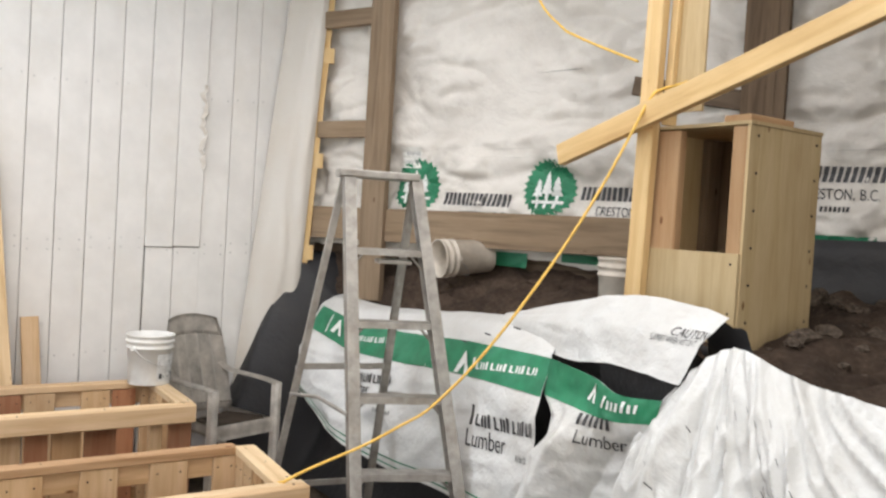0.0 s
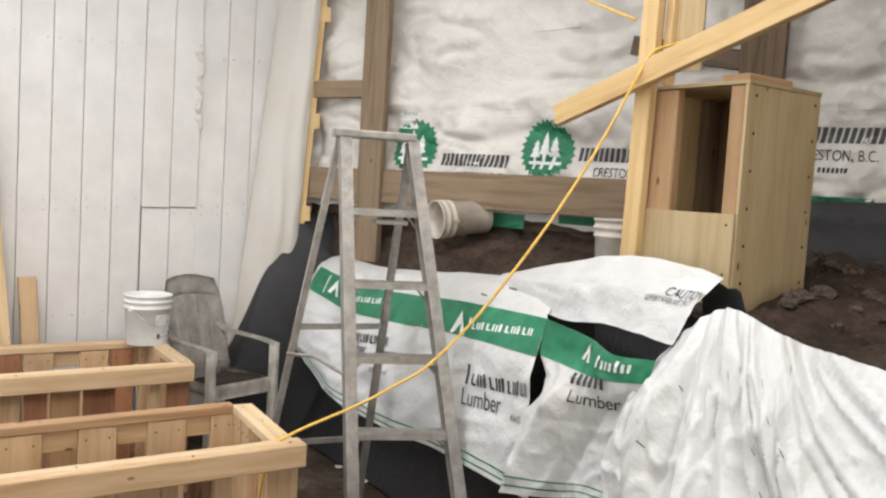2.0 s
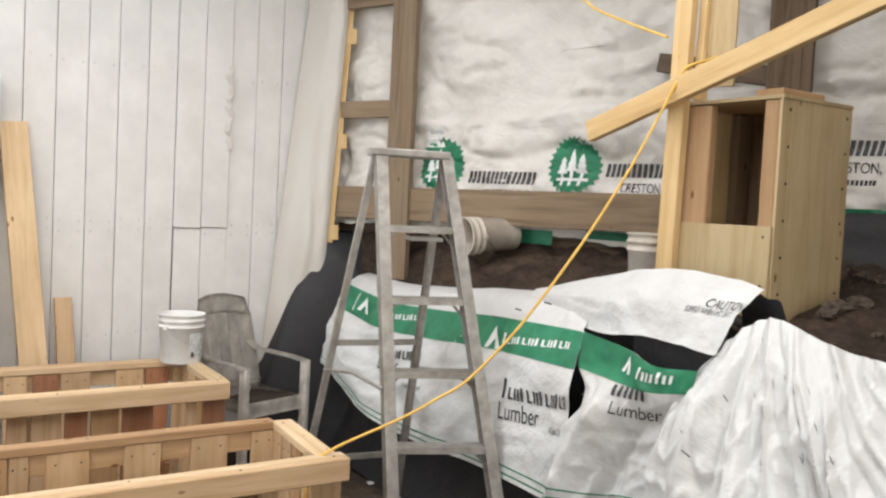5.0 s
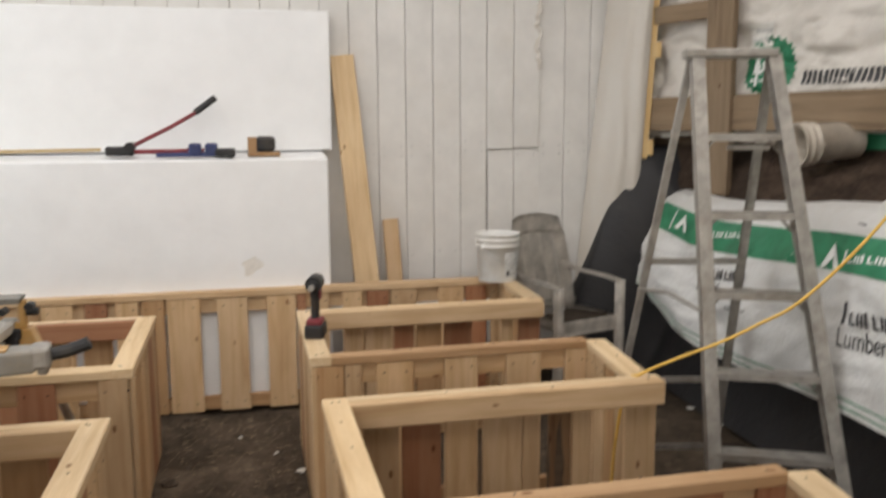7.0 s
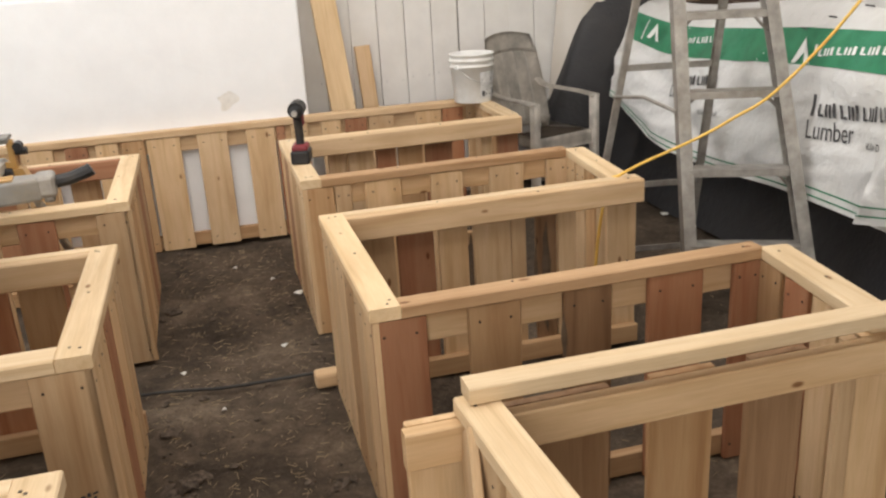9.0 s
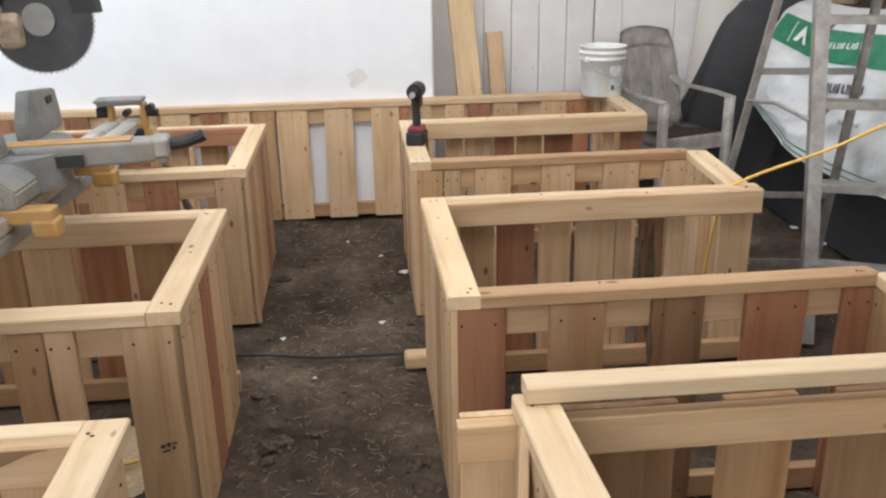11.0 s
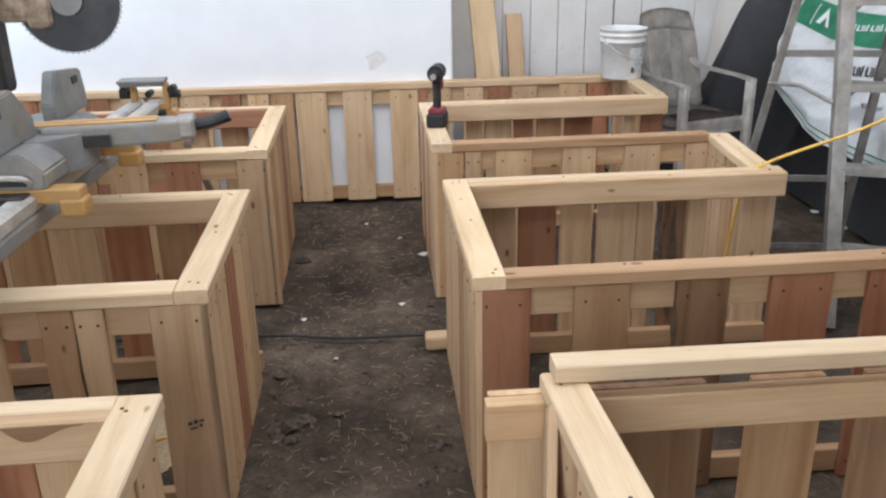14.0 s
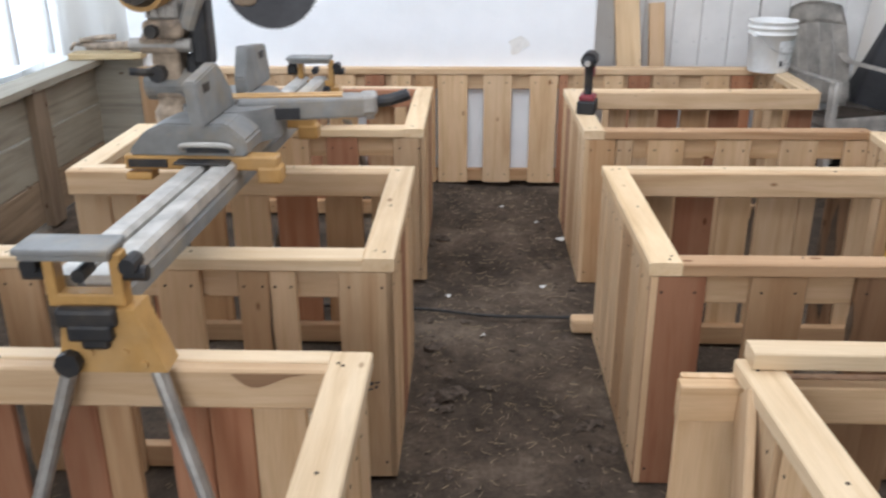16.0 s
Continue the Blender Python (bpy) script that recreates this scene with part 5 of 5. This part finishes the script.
for y0, s, dz in ((1.365, 1, 0.022), (3.55, -1, 0.03)):
    xc = sx(y0) + 0.02
    m = Matrix.Translation((xc, y0, dz))
    br = empty("end_bracket", "", "")
    br.parent = stand
    br.matrix_basis = m
    bm = bmesh.new()
    box(bm, (-0.055, -0.02, 0.855), (-0.032, 0.02, 0.945), 0.004)
    box(bm, (0.075, -0.02, 0.855), (0.098, 0.02, 0.945), 0.004)
    box(bm, (-0.055, -0.02, 0.835), (0.098, 0.02, 0.862), 0.004)
    part("bracket_frame", bm, ORANGE, br, "orange painted steel")
    bm = bmesh.new()
    box(bm, (-0.098, -0.045, 0.949), (0.09, 0.045, 0.963), 0.004)
    box(bm, (-0.09, -0.04, 0.937), (0.085, 0.04, 0.951), 0.003)
    part("work_support", bm, TOOLGREY, br, "grey flat work support")
    for x in (-0.08, 0.112):
        bm = bmesh.new()
        cyl(bm, (x, -0.025, 0.92), (x, 0.025, 0.92), 0.017, n=12)
        cyl(bm, (x - 0.02, 0, 0.90), (x + 0.03, 0, 0.90), 0.016, n=10)
        part("knob", bm, BLACKP, br, "black clamp knob")
    bm = bmesh.new()
    cyl(bm, (0.02, -0.035, 0.905), (0.02, 0.02, 0.905), 0.014, n=10)
    part("knob", bm, BLACKP, br, "black clamp knob")
    bm = bmesh.new()
    ring = [(-0.025, 0.835), (0.118, 0.835), (0.168, 0.70), (-0.045, 0.70)]
    fa = [bm.verts.new((a, -0.035, b)) for a, b in ring]
    fb = [bm.verts.new((a, 0.035, b)) for a, b in ring]
    bm.faces.new(fa)
    bm.faces.new(fb[::-1])
    for k in range(4):
        bm.faces.new((fa[k], fb[k], fb[(k + 1) % 4], fa[(k + 1) % 4]))
    bmesh.ops.recalc_face_normals(bm, faces=bm.faces[:])
    box(bm, (-0.03, -0.03, 0.79), (0.12, 0.05, 0.832), 0.006)
    for bx, bz in ((0.02, 0.745), (0.09, 0.745), (0.125, 0.72)):
        cyl(bm, (bx, -0.041, bz), (bx, -0.03, bz), 0.008, n=8)
    part("leg_bracket", bm, ORANGE, br, "orange painted leg bracket")
    bm = bmesh.new()
    box(bm, (-0.035, -0.05, 0.80), (0.085, -0.02, 0.842), 0.01)
    box(bm, (-0.015, -0.052, 0.772), (0.075, -0.02, 0.81), 0.008)
    box(bm, (0.01, -0.05, 0.755), (0.065, -0.02, 0.785), 0.008)
    cyl(bm, (-0.02, -0.06, 0.725), (-0.02, -0.02, 0.725), 0.026, n=8)
    part("latch", bm, BLACKP, br, "black latch and knob")
    for sgn in (-1, 1):
        bm = bmesh.new()
        tube(bm, [(0.05 + sgn * 0.075, 0.0, 0.74), (0.05 + sgn * 0.31, -0.14 * s, -dz)], 0.017, 10)
        part("leg", bm, ALU, br, "grey tube leg")
saw = empty("mitre_saw", "dusty sliding compound mitre saw with the head raised", "mitre saw", pose(-0.90, 2.52, 0.885, 0, 0, -2))
ARM = Matrix.Rotation(radians(8), 4, "Z") @ Matrix.Translation((-0.03, 0, 0))
for y0 in (-0.26, 0.26):
    bm = bmesh.new()
    box(bm, (-0.25, y0 - 0.03, -0.012), (0.20, y0 + 0.03, 0.03), 0.006)
    box(bm, (-0.25, y0 - 0.034, -0.045), (-0.17, y0 + 0.03, -0.02), 0.008)
    box(bm, (0.14, y0 - 0.034, -0.05), (0.21, y0 + 0.03, 0.0), 0.008)
    part("mount_bracket", bm, ORANGE, saw, "orange quick mount bracket")
    bm = bmesh.new()
    box(bm, (-0.235, y0 - 0.036, -0.004), (-0.12, y0 - 0.0305, 0.02), 0.001)
    part("bracket_label", bm, BLACKP, saw)
    bm = bmesh.new()
    box(bm, (-0.085, y0 - 0.085, 0.017), (0.07, y0 - 0.033, 0.024), 0.003)
    part("bracket_lever", bm, BLACKP, saw)
ringb = [(-0.23, 0.03), (0.115, 0.03), (0.115, 0.075), (0.06, 0.125), (-0.12, 0.125), (-0.18, 0.10), (-0.23, 0.045)]
for ya, yb in ((-0.29, -0.12), (0.12, 0.29)):
    bm = bmesh.new()
    fa = [bm.verts.new((a, ya, b)) for a, b in ringb]
    fb = [bm.verts.new((a, yb, b)) for a, b in ringb]
    bm.faces.new(fa)
    bm.faces.new(fb[::-1])
    for k in range(7):
        bm.faces.new((fa[k], fb[k], fb[(k + 1) % 7], fa[(k + 1) % 7]))
    bmesh.ops.recalc_face_normals(bm, faces=bm.faces[:])
    bmesh.ops.bevel(bm, geom=bm.edges[:], offset=0.006, segments=2, affect="EDGES")
    part("base_wing", bm, TOOLGREY, saw, "grey cast base")
bm = bmesh.new()
cyl(bm, (0.0, 0, 0.03), (0.0, 0, 0.128), 0.16, 0.155, n=40)
part("turntable", bm, TOOLGREY, saw)
for y0, s in ((-0.29, -1), (0.29, 1)):
    bm = bmesh.new()
    tube(bm, spline([(-0.07, y0, 0.05), (-0.065, y0 + s * 0.02, 0.066), (0.0, y0 + s * 0.022, 0.07), (0.065, y0 + s * 0.02, 0.066), (0.075, y0, 0.045)], 4), 0.008, 8)
    part("carry_handle", bm, ALUB, saw, "bare metal carrying handle")
    # flat black plate for the shade in the hollow behind the handle
    bm = bmesh.new()
    box(bm, (-0.06, y0 - 0.003 if s < 0 else y0 - 0.004, 0.04), (0.065, y0 + 0.004 if s < 0 else y0 + 0.003, 0.063), 0.001)
    part("handle_recess", bm, BLACKP, saw)
bm = bmesh.new()
box(bm, (0.05, -0.075, 0.075), (0.44, 0.075, 0.145), 0.01)
for v in bm.verts:
    if v.co.x > 0.3:
        v.co.y *= 0.62
        v.co.z = 0.12 + (v.co.z - 0.12) * 0.9
part("mitre_arm", bm, TOOLGREY, saw, "grey table arm", ARM)
# flat black plate for the shade inside the arm's hollow side
bm = bmesh.new()
box(bm, (0.10, -0.079, 0.085), (0.24, -0.074, 0.12), 0.001)
part("arm_recess", bm, BLACKP, saw, "", ARM)
bm = bmesh.new()
box(bm, (-0.05, -0.035, 0.144), (0.37, -0.004, 0.149), 0.001)
part("kerf_plate", bm, ORANGE, saw, "tan kerf plate", ARM)
bm = bmesh.new()
box(bm, (-0.05, 0.004, 0.144), (0.37, 0.03, 0.149), 0.001)
part("kerf_plate", bm, ORANGE, saw, "tan kerf plate", ARM)
bm = bmesh.new()
box(bm, (0.425, -0.045, 0.085), (0.48, 0.045, 0.15), 0.012)
box(bm, (0.44, -0.02, 0.065), (0.47, 0.02, 0.095), 0.008)
part("lock_housing", bm, ALU, saw, "", ARM)
bm = bmesh.new()
tube(bm, [(0.475, 0, 0.12), (0.52, 0, 0.125), (0.57, 0, 0.14), (0.58, 0, 0.145)], 0.019, 10)
part("mitre_handle", bm, BLACKP, saw, "", ARM)
for s in (-1, 1):
    bm = bmesh.new()
    prof = [(s * 0.04, 0.125), (s * 0.33, 0.125), (s * 0.335, 0.18), (s * 0.335, 0.25), (s * 0.125, 0.272), (s * 0.045, 0.18)]
    a = [bm.verts.new((0.014, *p)) for p in prof]
    b = [bm.verts.new((-0.026, *p)) for p in prof]
    bm.faces.new(a)
    bm.faces.new(b[::-1])
    for k in range(6):
        bm.faces.new((a[k], b[k], b[(k + 1) % 6], a[(k + 1) % 6]))
    for v in bm.verts:
        v.co.x -= 0.12 * max(0, v.co.z - 0.15)
        v.co.y += 0.07 if s > 0 else 0.0
    bmesh.ops.recalc_face_normals(bm, faces=bm.faces[:])
    bmesh.ops.bevel(bm, geom=bm.edges[:], offset=0.005, segments=2, affect="EDGES")
    part("fence", bm, TOOLGREY, saw, "grey sliding fence")
    # flat black plate for the dark of the slot, which isn't cut
    bm = bmesh.new()
    box(bm, (0.0, s * 0.26 + 0.035 * (s + 1) - 0.024, 0.212), (0.0085, s * 0.26 + 0.035 * (s + 1) + 0.024, 0.236), 0.001)
    part("fence_slot", bm, BLACKP, saw)
PX = -0.185
bm = bmesh.new()
lathe(bm, [(0.0, 0.03), (0.062, 0.03), (0.064, 0.10), (0.05, 0.125), (0.05, 0.15)], 20, Matrix.Translation((PX, -0.01, 0)))
box(bm, (PX - 0.045, -0.055, 0.14), (PX + 0.045, 0.05, 0.30), 0.014)
part("pivot_post", bm, DUSTY, saw, "sawdust-covered cast pivot post")
bm = bmesh.new()
cyl(bm, (PX - 0.075, -0.01, 0.185), (PX + 0.075, -0.01, 0.185), 0.05, n=20)
cyl(bm, (PX - 0.085, -0.01, 0.185), (PX - 0.07, -0.01, 0.185), 0.03, n=6)
part("bevel_pivot", bm, TOOLGREY, saw, "grey bevel pivot")
bm = bmesh.new()
tube(bm, [(PX - 0.02, -0.06, 0.225), (PX - 0.05, -0.10, 0.235), (PX - 0.09, -0.115, 0.24)], 0.012, 8)
cyl(bm, (PX - 0.02, -0.085, 0.225), (PX - 0.02, -0.05, 0.225), 0.026, n=10)
part("bevel_lever", bm, BLACKP, saw, "black bevel lock lever")
bm = bmesh.new()
box(bm, (PX - 0.07, -0.075, 0.285), (PX + 0.05, 0.065, 0.335), 0.012)
box(bm, (PX - 0.05, -0.09, 0.33), (PX + 0.07, 0.07, 0.385), 0.016)
part("rail_carriage", bm, DUSTY, saw, "dusty slide carriage")
for dy in (-0.055, 0.04):
    bm = bmesh.new()
    cyl(bm, (PX - 0.10, dy, 0.31), (PX + 0.09, dy, 0.31), 0.021, n=14)
    part("slide_bushing", bm, ALU, saw, "grey slide bushing")
bm = bmesh.new()
cyl(bm, (PX - 0.012, -0.115, 0.355), (PX - 0.012, -0.085, 0.355), 0.02, n=9)
part("slide_knob", bm, BLACKP, saw, "black slide lock knob")
bm = bmesh.new()
box(bm, (PX - 0.045, -0.06, 0.38), (PX + 0.06, 0.05, 0.44), 0.014)
for k in range(4):
    box(bm, (PX - 0.04 + 0.026 * k, -0.066, 0.39), (PX - 0.028 + 0.026 * k, -0.055, 0.43), 0.002)
part("gear_case", bm, ALU, saw, "grey ribbed gear case")
bm = bmesh.new()
cyl(bm, (-0.20, -0.15, 0.49), (-0.20, 0.04, 0.49), 0.075, 0.07, n=24)
part("motor", bm, ORANGE, saw, "dusty orange motor housing")
bm = bmesh.new()
cyl(bm, (-0.205, -0.185, 0.49), (-0.20, -0.145, 0.49), 0.052, 0.062, n=24)
for k in range(10):
    a = 2 * math.pi * k / 10
    box(bm, (-0.205 + 0.035 * math.cos(a) - 0.004, -0.19, 0.49 + 0.035 * math.sin(a) - 0.01), (-0.205 + 0.035 * math.cos(a) + 0.004, -0.18, 0.49 + 0.035 * math.sin(a) + 0.01))
part("motor_cap", bm, BLACKP, saw, "black vented motor cap")
bm = bmesh.new()
prism(bm, chamfer_ring(0.05, 0.06, 0.012), 0, 0.30)
part("head_arm", bm, TOOLGREY, saw, "", Matrix.Translation((-0.11, -0.04, 0.36)) @ basis((0.38, 0, 0.92), (0, 1, 0)))
bm = bmesh.new()
box(bm, (-0.11, -0.05, 0.24), (-0.05, 0.05, 0.46), 0.02)
box(bm, (-0.13, -0.04, 0.18), (-0.08, 0.04, 0.28), 0.015)
part("head_casting", bm, BLACKP, saw)
for y in (-0.03, 0.06):
    bm = bmesh.new()
    cyl(bm, (-0.50, y, 0.60), (0.02, y, 0.60), 0.016, n=12)
    part("slide_rail", bm, ALUB, saw)
BC = Vector((0.145, 0.0, 0.50))
bm = bmesh.new()
teeth = 60
ring1, ring2 = [], []
for k in range(teeth * 2):
    a = 2 * math.pi * k / (teeth * 2)
    r = 0.153 if k % 2 else 0.146
    ring1.append(bm.verts.new(BC + Vector((r * math.cos(a), -0.0013, r * math.sin(a)))))
    ring2.append(bm.verts.new(BC + Vector((r * math.cos(a), 0.0013, r * math.sin(a)))))
bm.faces.new(ring1)
bm.faces.new(ring2[::-1])
for k in range(len(ring1)):
    bm.faces.new((ring1[k], ring2[k], ring2[(k + 1) % len(ring1)], ring1[(k + 1) % len(ring1)]))
blade = part("blade", bm, BLADE, saw, "dark toothed saw blade")
bm = bmesh.new()
for k in range(teeth):
    a = 2 * math.pi * (k + 0.5) / teeth
    p = BC + Vector((0.148 * math.cos(a), -0.002, 0.148 * math.sin(a)))
    cyl(bm, p, p + Vector((0, 0.004, 0)), 0.0032, n=5)
tagged(part("tooth_tips", bm, STEELT, blade, "bright carbide tooth tips"), kind="stuff")
bm = bmesh.new()
cyl(bm, BC + Vector((0, -0.012, 0)), BC + Vector((0, 0.012, 0)), 0.045, n=20)
part("arbor", bm, TOOLGREY, saw)
bm = bmesh.new()
arc = [math.pi * (0.0 + k / 20) for k in range(21)]
outer = [(0.168 * math.cos(a), 0.168 * math.sin(a) + 0.015) for a in arc]
inner = [(0.10 * math.cos(a), 0.10 * math.sin(a) + 0.015) for a in arc]
for k in range(20):
    q = [(outer[k], outer[k + 1], inner[k + 1], inner[k])]
    for yy in (-0.025, 0.025):
        bm.faces.new([bm.verts.new(BC + Vector((x, yy, z))) for x, z in q[0]])
    bm.faces.new([bm.verts.new(BC + Vector((*(outer[k][:1]), yy, outer[k][1]))) for yy in (-0.025, 0.025)] + [bm.verts.new(BC + Vector((outer[k + 1][0], yy, outer[k + 1][1]))) for yy in (0.025, -0.025)])
bmesh.ops.remove_doubles(bm, verts=bm.verts[:], dist=0.0005)
bmesh.ops.recalc_face_normals(bm, faces=bm.faces[:])
part("blade_guard", bm, BLACKP, saw, "black upper blade guard")
bm = bmesh.new()
box(bm, (0.03, -0.03, 0.42), (0.10, 0.03, 0.52), 0.02)
box(bm, (-0.06, -0.03, 0.44), (0.05, 0.03, 0.55), 0.02)
part("guard_link", bm, DUSTY, saw)

# ---- ledge along the left wall ----
ledge = empty("ledge_wall", "low weathered board wall with a pale plank top", "low wall", kind="structure")
beam("top_plank", (-2.45, 0.5, 0.735), (-2.45, 5.05, 0.735), 0.18, 0.04, GREYPLY, ledge)
for k in range(3):
    beam("wall_board", (-2.44, 0.5, 0.60 - 0.235 * k), (-2.44, 5.05, 0.60 - 0.235 * k), 0.03, 0.225, GREYPLY if k < 2 else GREYW, ledge)
for y in (1.2, 2.4, 3.5, 4.2):
    beam("post", (-2.40, y, 0.0), (-2.40, y, 0.71), 0.14, 0.05, GREYW, ledge, up=(1, 0, 0))
bm = bmesh.new()
box(bm, (-2.52, 5.0, 0.0), (-2.13, 5.03, 0.75), 0.003)
part("end_board", bm, GREYPLY, ledge, "weathered grey plywood")
o = beam("shelf_board", (-2.52, 4.95, 0.775), (-2.1, 4.98, 0.775), 0.14, 0.035, PLY)
tagged(o, "pale board lying on the plywood panel", "board")
bm = bmesh.new()
cyl(bm, (-2.42, 4.93, 0.835), (-2.14, 4.95, 0.83), 0.027, n=14)
cyl(bm, (-2.14, 4.95, 0.83), (-2.09, 4.953, 0.83), 0.008, n=8)
tube(bm, [(-2.42, 4.93, 0.84), (-2.49, 4.925, 0.845), (-2.51, 4.92, 0.81)], 0.012, 8)
tube(bm, [(-2.44, 4.90, 0.865), (-2.36, 4.92, 0.88), (-2.24, 4.94, 0.885)], 0.016, 8)
tagged(link("caulking_gun", bm, DUSTY), "dusty caulking gun lying on the board", "caulking gun")
bm = bmesh.new()
grid(bm, lambda u, v: Vector((-2.80 - 0.02 * math.sin(u * 40) + 0.02 * noise.noise((u * 9, v * 3, 2)), 5.40 - 5.5 * u, 0.70 + 2.86 * v)), 120, 30)
tagged(link("poly_sheet", bm, POLYW, smooth=True), "milky polyethylene sheet stretched over the side wall studs", "plastic sheet")
bm = bmesh.new()
grid(bm, lambda u, v: Vector((-2.80 + 0.62 * u, 5.41 - 0.015 * math.sin(u * 16), 0.70 + 2.86 * v)), 30, 10)
tagged(link("poly_sheet", bm, POLY, smooth=True), "milky polyethylene sheet over the wall end", "plastic sheet")
for y in (5.2, 4.75, 4.2, 3.6):
    o = beam("wall_stud", (-2.76, y, 0.75), (-2.76, y, 3.56), 0.04, 0.03, WALLP, up=(1, 0, 0))
    tagged(o, "white painted stud on the side wall", "stud", kind="structure")

# ---- litter on the soil ----
bm = bmesh.new()
grid(bm, lambda u, v: (lambda x, y, e: Vector((x, y, ground_z(x, y) + 0.006 + 0.022 * e + 0.004 * noise.noise((x * 60, y * 60, 0)))))(
    -0.85 + (0.42 * u) * math.cos(2 * math.pi * v) * (1 + 0.25 * math.sin(6 * math.pi * v)), 2.42 + 0.26 * u * math.sin(2 * math.pi * v) * (1 + 0.2 * math.sin(4 * math.pi * v + 1)), (1 - u) ** 0.7 - 0.35 * u ** 4), 14, 48)
tagged(link("sawdust", bm, plain("sawdust", (0.60, 0.46, 0.29), 0.95, 0, 0.15, 60, bmp=0.6), smooth=True), "pale sawdust heaped under the saw", "sawdust", kind="stuff")

random.seed(21)


def clod(bm, p, r):
    start = len(bm.verts)
    bmesh.ops.create_icosphere(bm, subdivisions=2, radius=r, matrix=Matrix.Translation(p))
    bm.verts.ensure_lookup_table()
    for v in bm.verts[start:]:
        d = v.co - Vector(p)
        v.co = Vector(p) + Vector((d.x * 1.2, d.y, d.z * 0.65)) * (1 + 0.75 * noise.noise(v.co * (1.3 / r)) + 0.35 * noise.noise(v.co * (3.1 / r)))


bm = bmesh.new()
for _ in range(240):
    e = random.random()
    x = random.uniform(-0.32, 0.30) if e < 0.6 else random.uniform(-1.5, 2.2)
    if e < 0.45:
        x = random.choice((random.uniform(-0.34, -0.2), random.uniform(0.18, 0.31)))
    y = random.uniform(1.6, 4.9)
    clod(bm, (x, y, ground_z(x, y) + 0.002), random.choice((0.004, 0.006, 0.008, 0.011, 0.016)))
for x, y, r in ((-0.26, 2.45, 0.045), (-0.2, 2.5, 0.03), (-0.29, 2.8, 0.035), (-0.3, 4.0, 0.03), (0.26, 2.3, 0.03), (-0.23, 2.38, 0.025)):
    clod(bm, (x, y, ground_z(x, y) + 0.005), r)
for _ in range(170):
    u, v = random.uniform(0.33, 0.56), random.uniform(0.1, 0.95)
    p = bank_fn(u, v)
    clod(bm, (p.x, p.y, p.z + 0.004), random.choice((0.012, 0.016, 0.022, 0.03, 0.045)))
tagged(link("clods", bm, ROCK, smooth=False), "loose dark clods of soil on path and bank", "clods", kind="stuff")
bm = bmesh.new()
for _ in range(1900):
    x, y, a, l = random.uniform(-0.33, 0.32), random.uniform(1.5, 4.9), random.uniform(0, 6.3), random.uniform(0.006, 0.04)
    if random.random() < 0.6:
        x = random.uniform(-1.4, 2.2)
    z = ground_z(x, y) + 0.004
    d = Vector((math.cos(a), math.sin(a), 0)) * l
    s_ = Vector((-math.sin(a), math.cos(a), 0)) * 0.0013
    p = Vector((x, y, z))
    vs = [bm.verts.new(q) for q in (p - s_, p + d - s_, p + d + s_, p + s_, p + Vector((0, 0, 0.002)), p + d + Vector((0, 0, 0.002)))]
    bm.faces.new((vs[0], vs[1], vs[5], vs[4]))
    bm.faces.new((vs[4], vs[5], vs[2], vs[3]))
tagged(link("straw_bits", bm, STRAW), "scattered straw and wood shavings on the soil", "straw", kind="stuff")
for k, (x, y, r) in enumerate(((0.297, 3.97, 0.03), (0.173, 3.43, 0.016), (2.55, 4.36, 0.035), (2.56, 4.07, 0.05), (0.2, 4.2, 0.012), (-0.1, 2.9, 0.01), (0.02, 4.5, 0.012), (-0.25, 3.3, 0.012))):
    bm = bmesh.new()
    bm.faces.new([bm.verts.new((x + r * math.cos(a) * (1 + 0.3 * math.sin(3 * a + k)), y + 0.7 * r * math.sin(a), ground_z(x, y) + 0.012 + 0.006 * math.sin(2 * a + k))) for a in [2 * math.pi * j / 9 for j in range(9)]])
    bmesh.ops.solidify(bm, geom=bm.faces[:], thickness=0.004)
    tagged(link("paper_scrap", bm, CHIP), "small white scrap lying on the soil", "scrap", group="scraps on the soil")
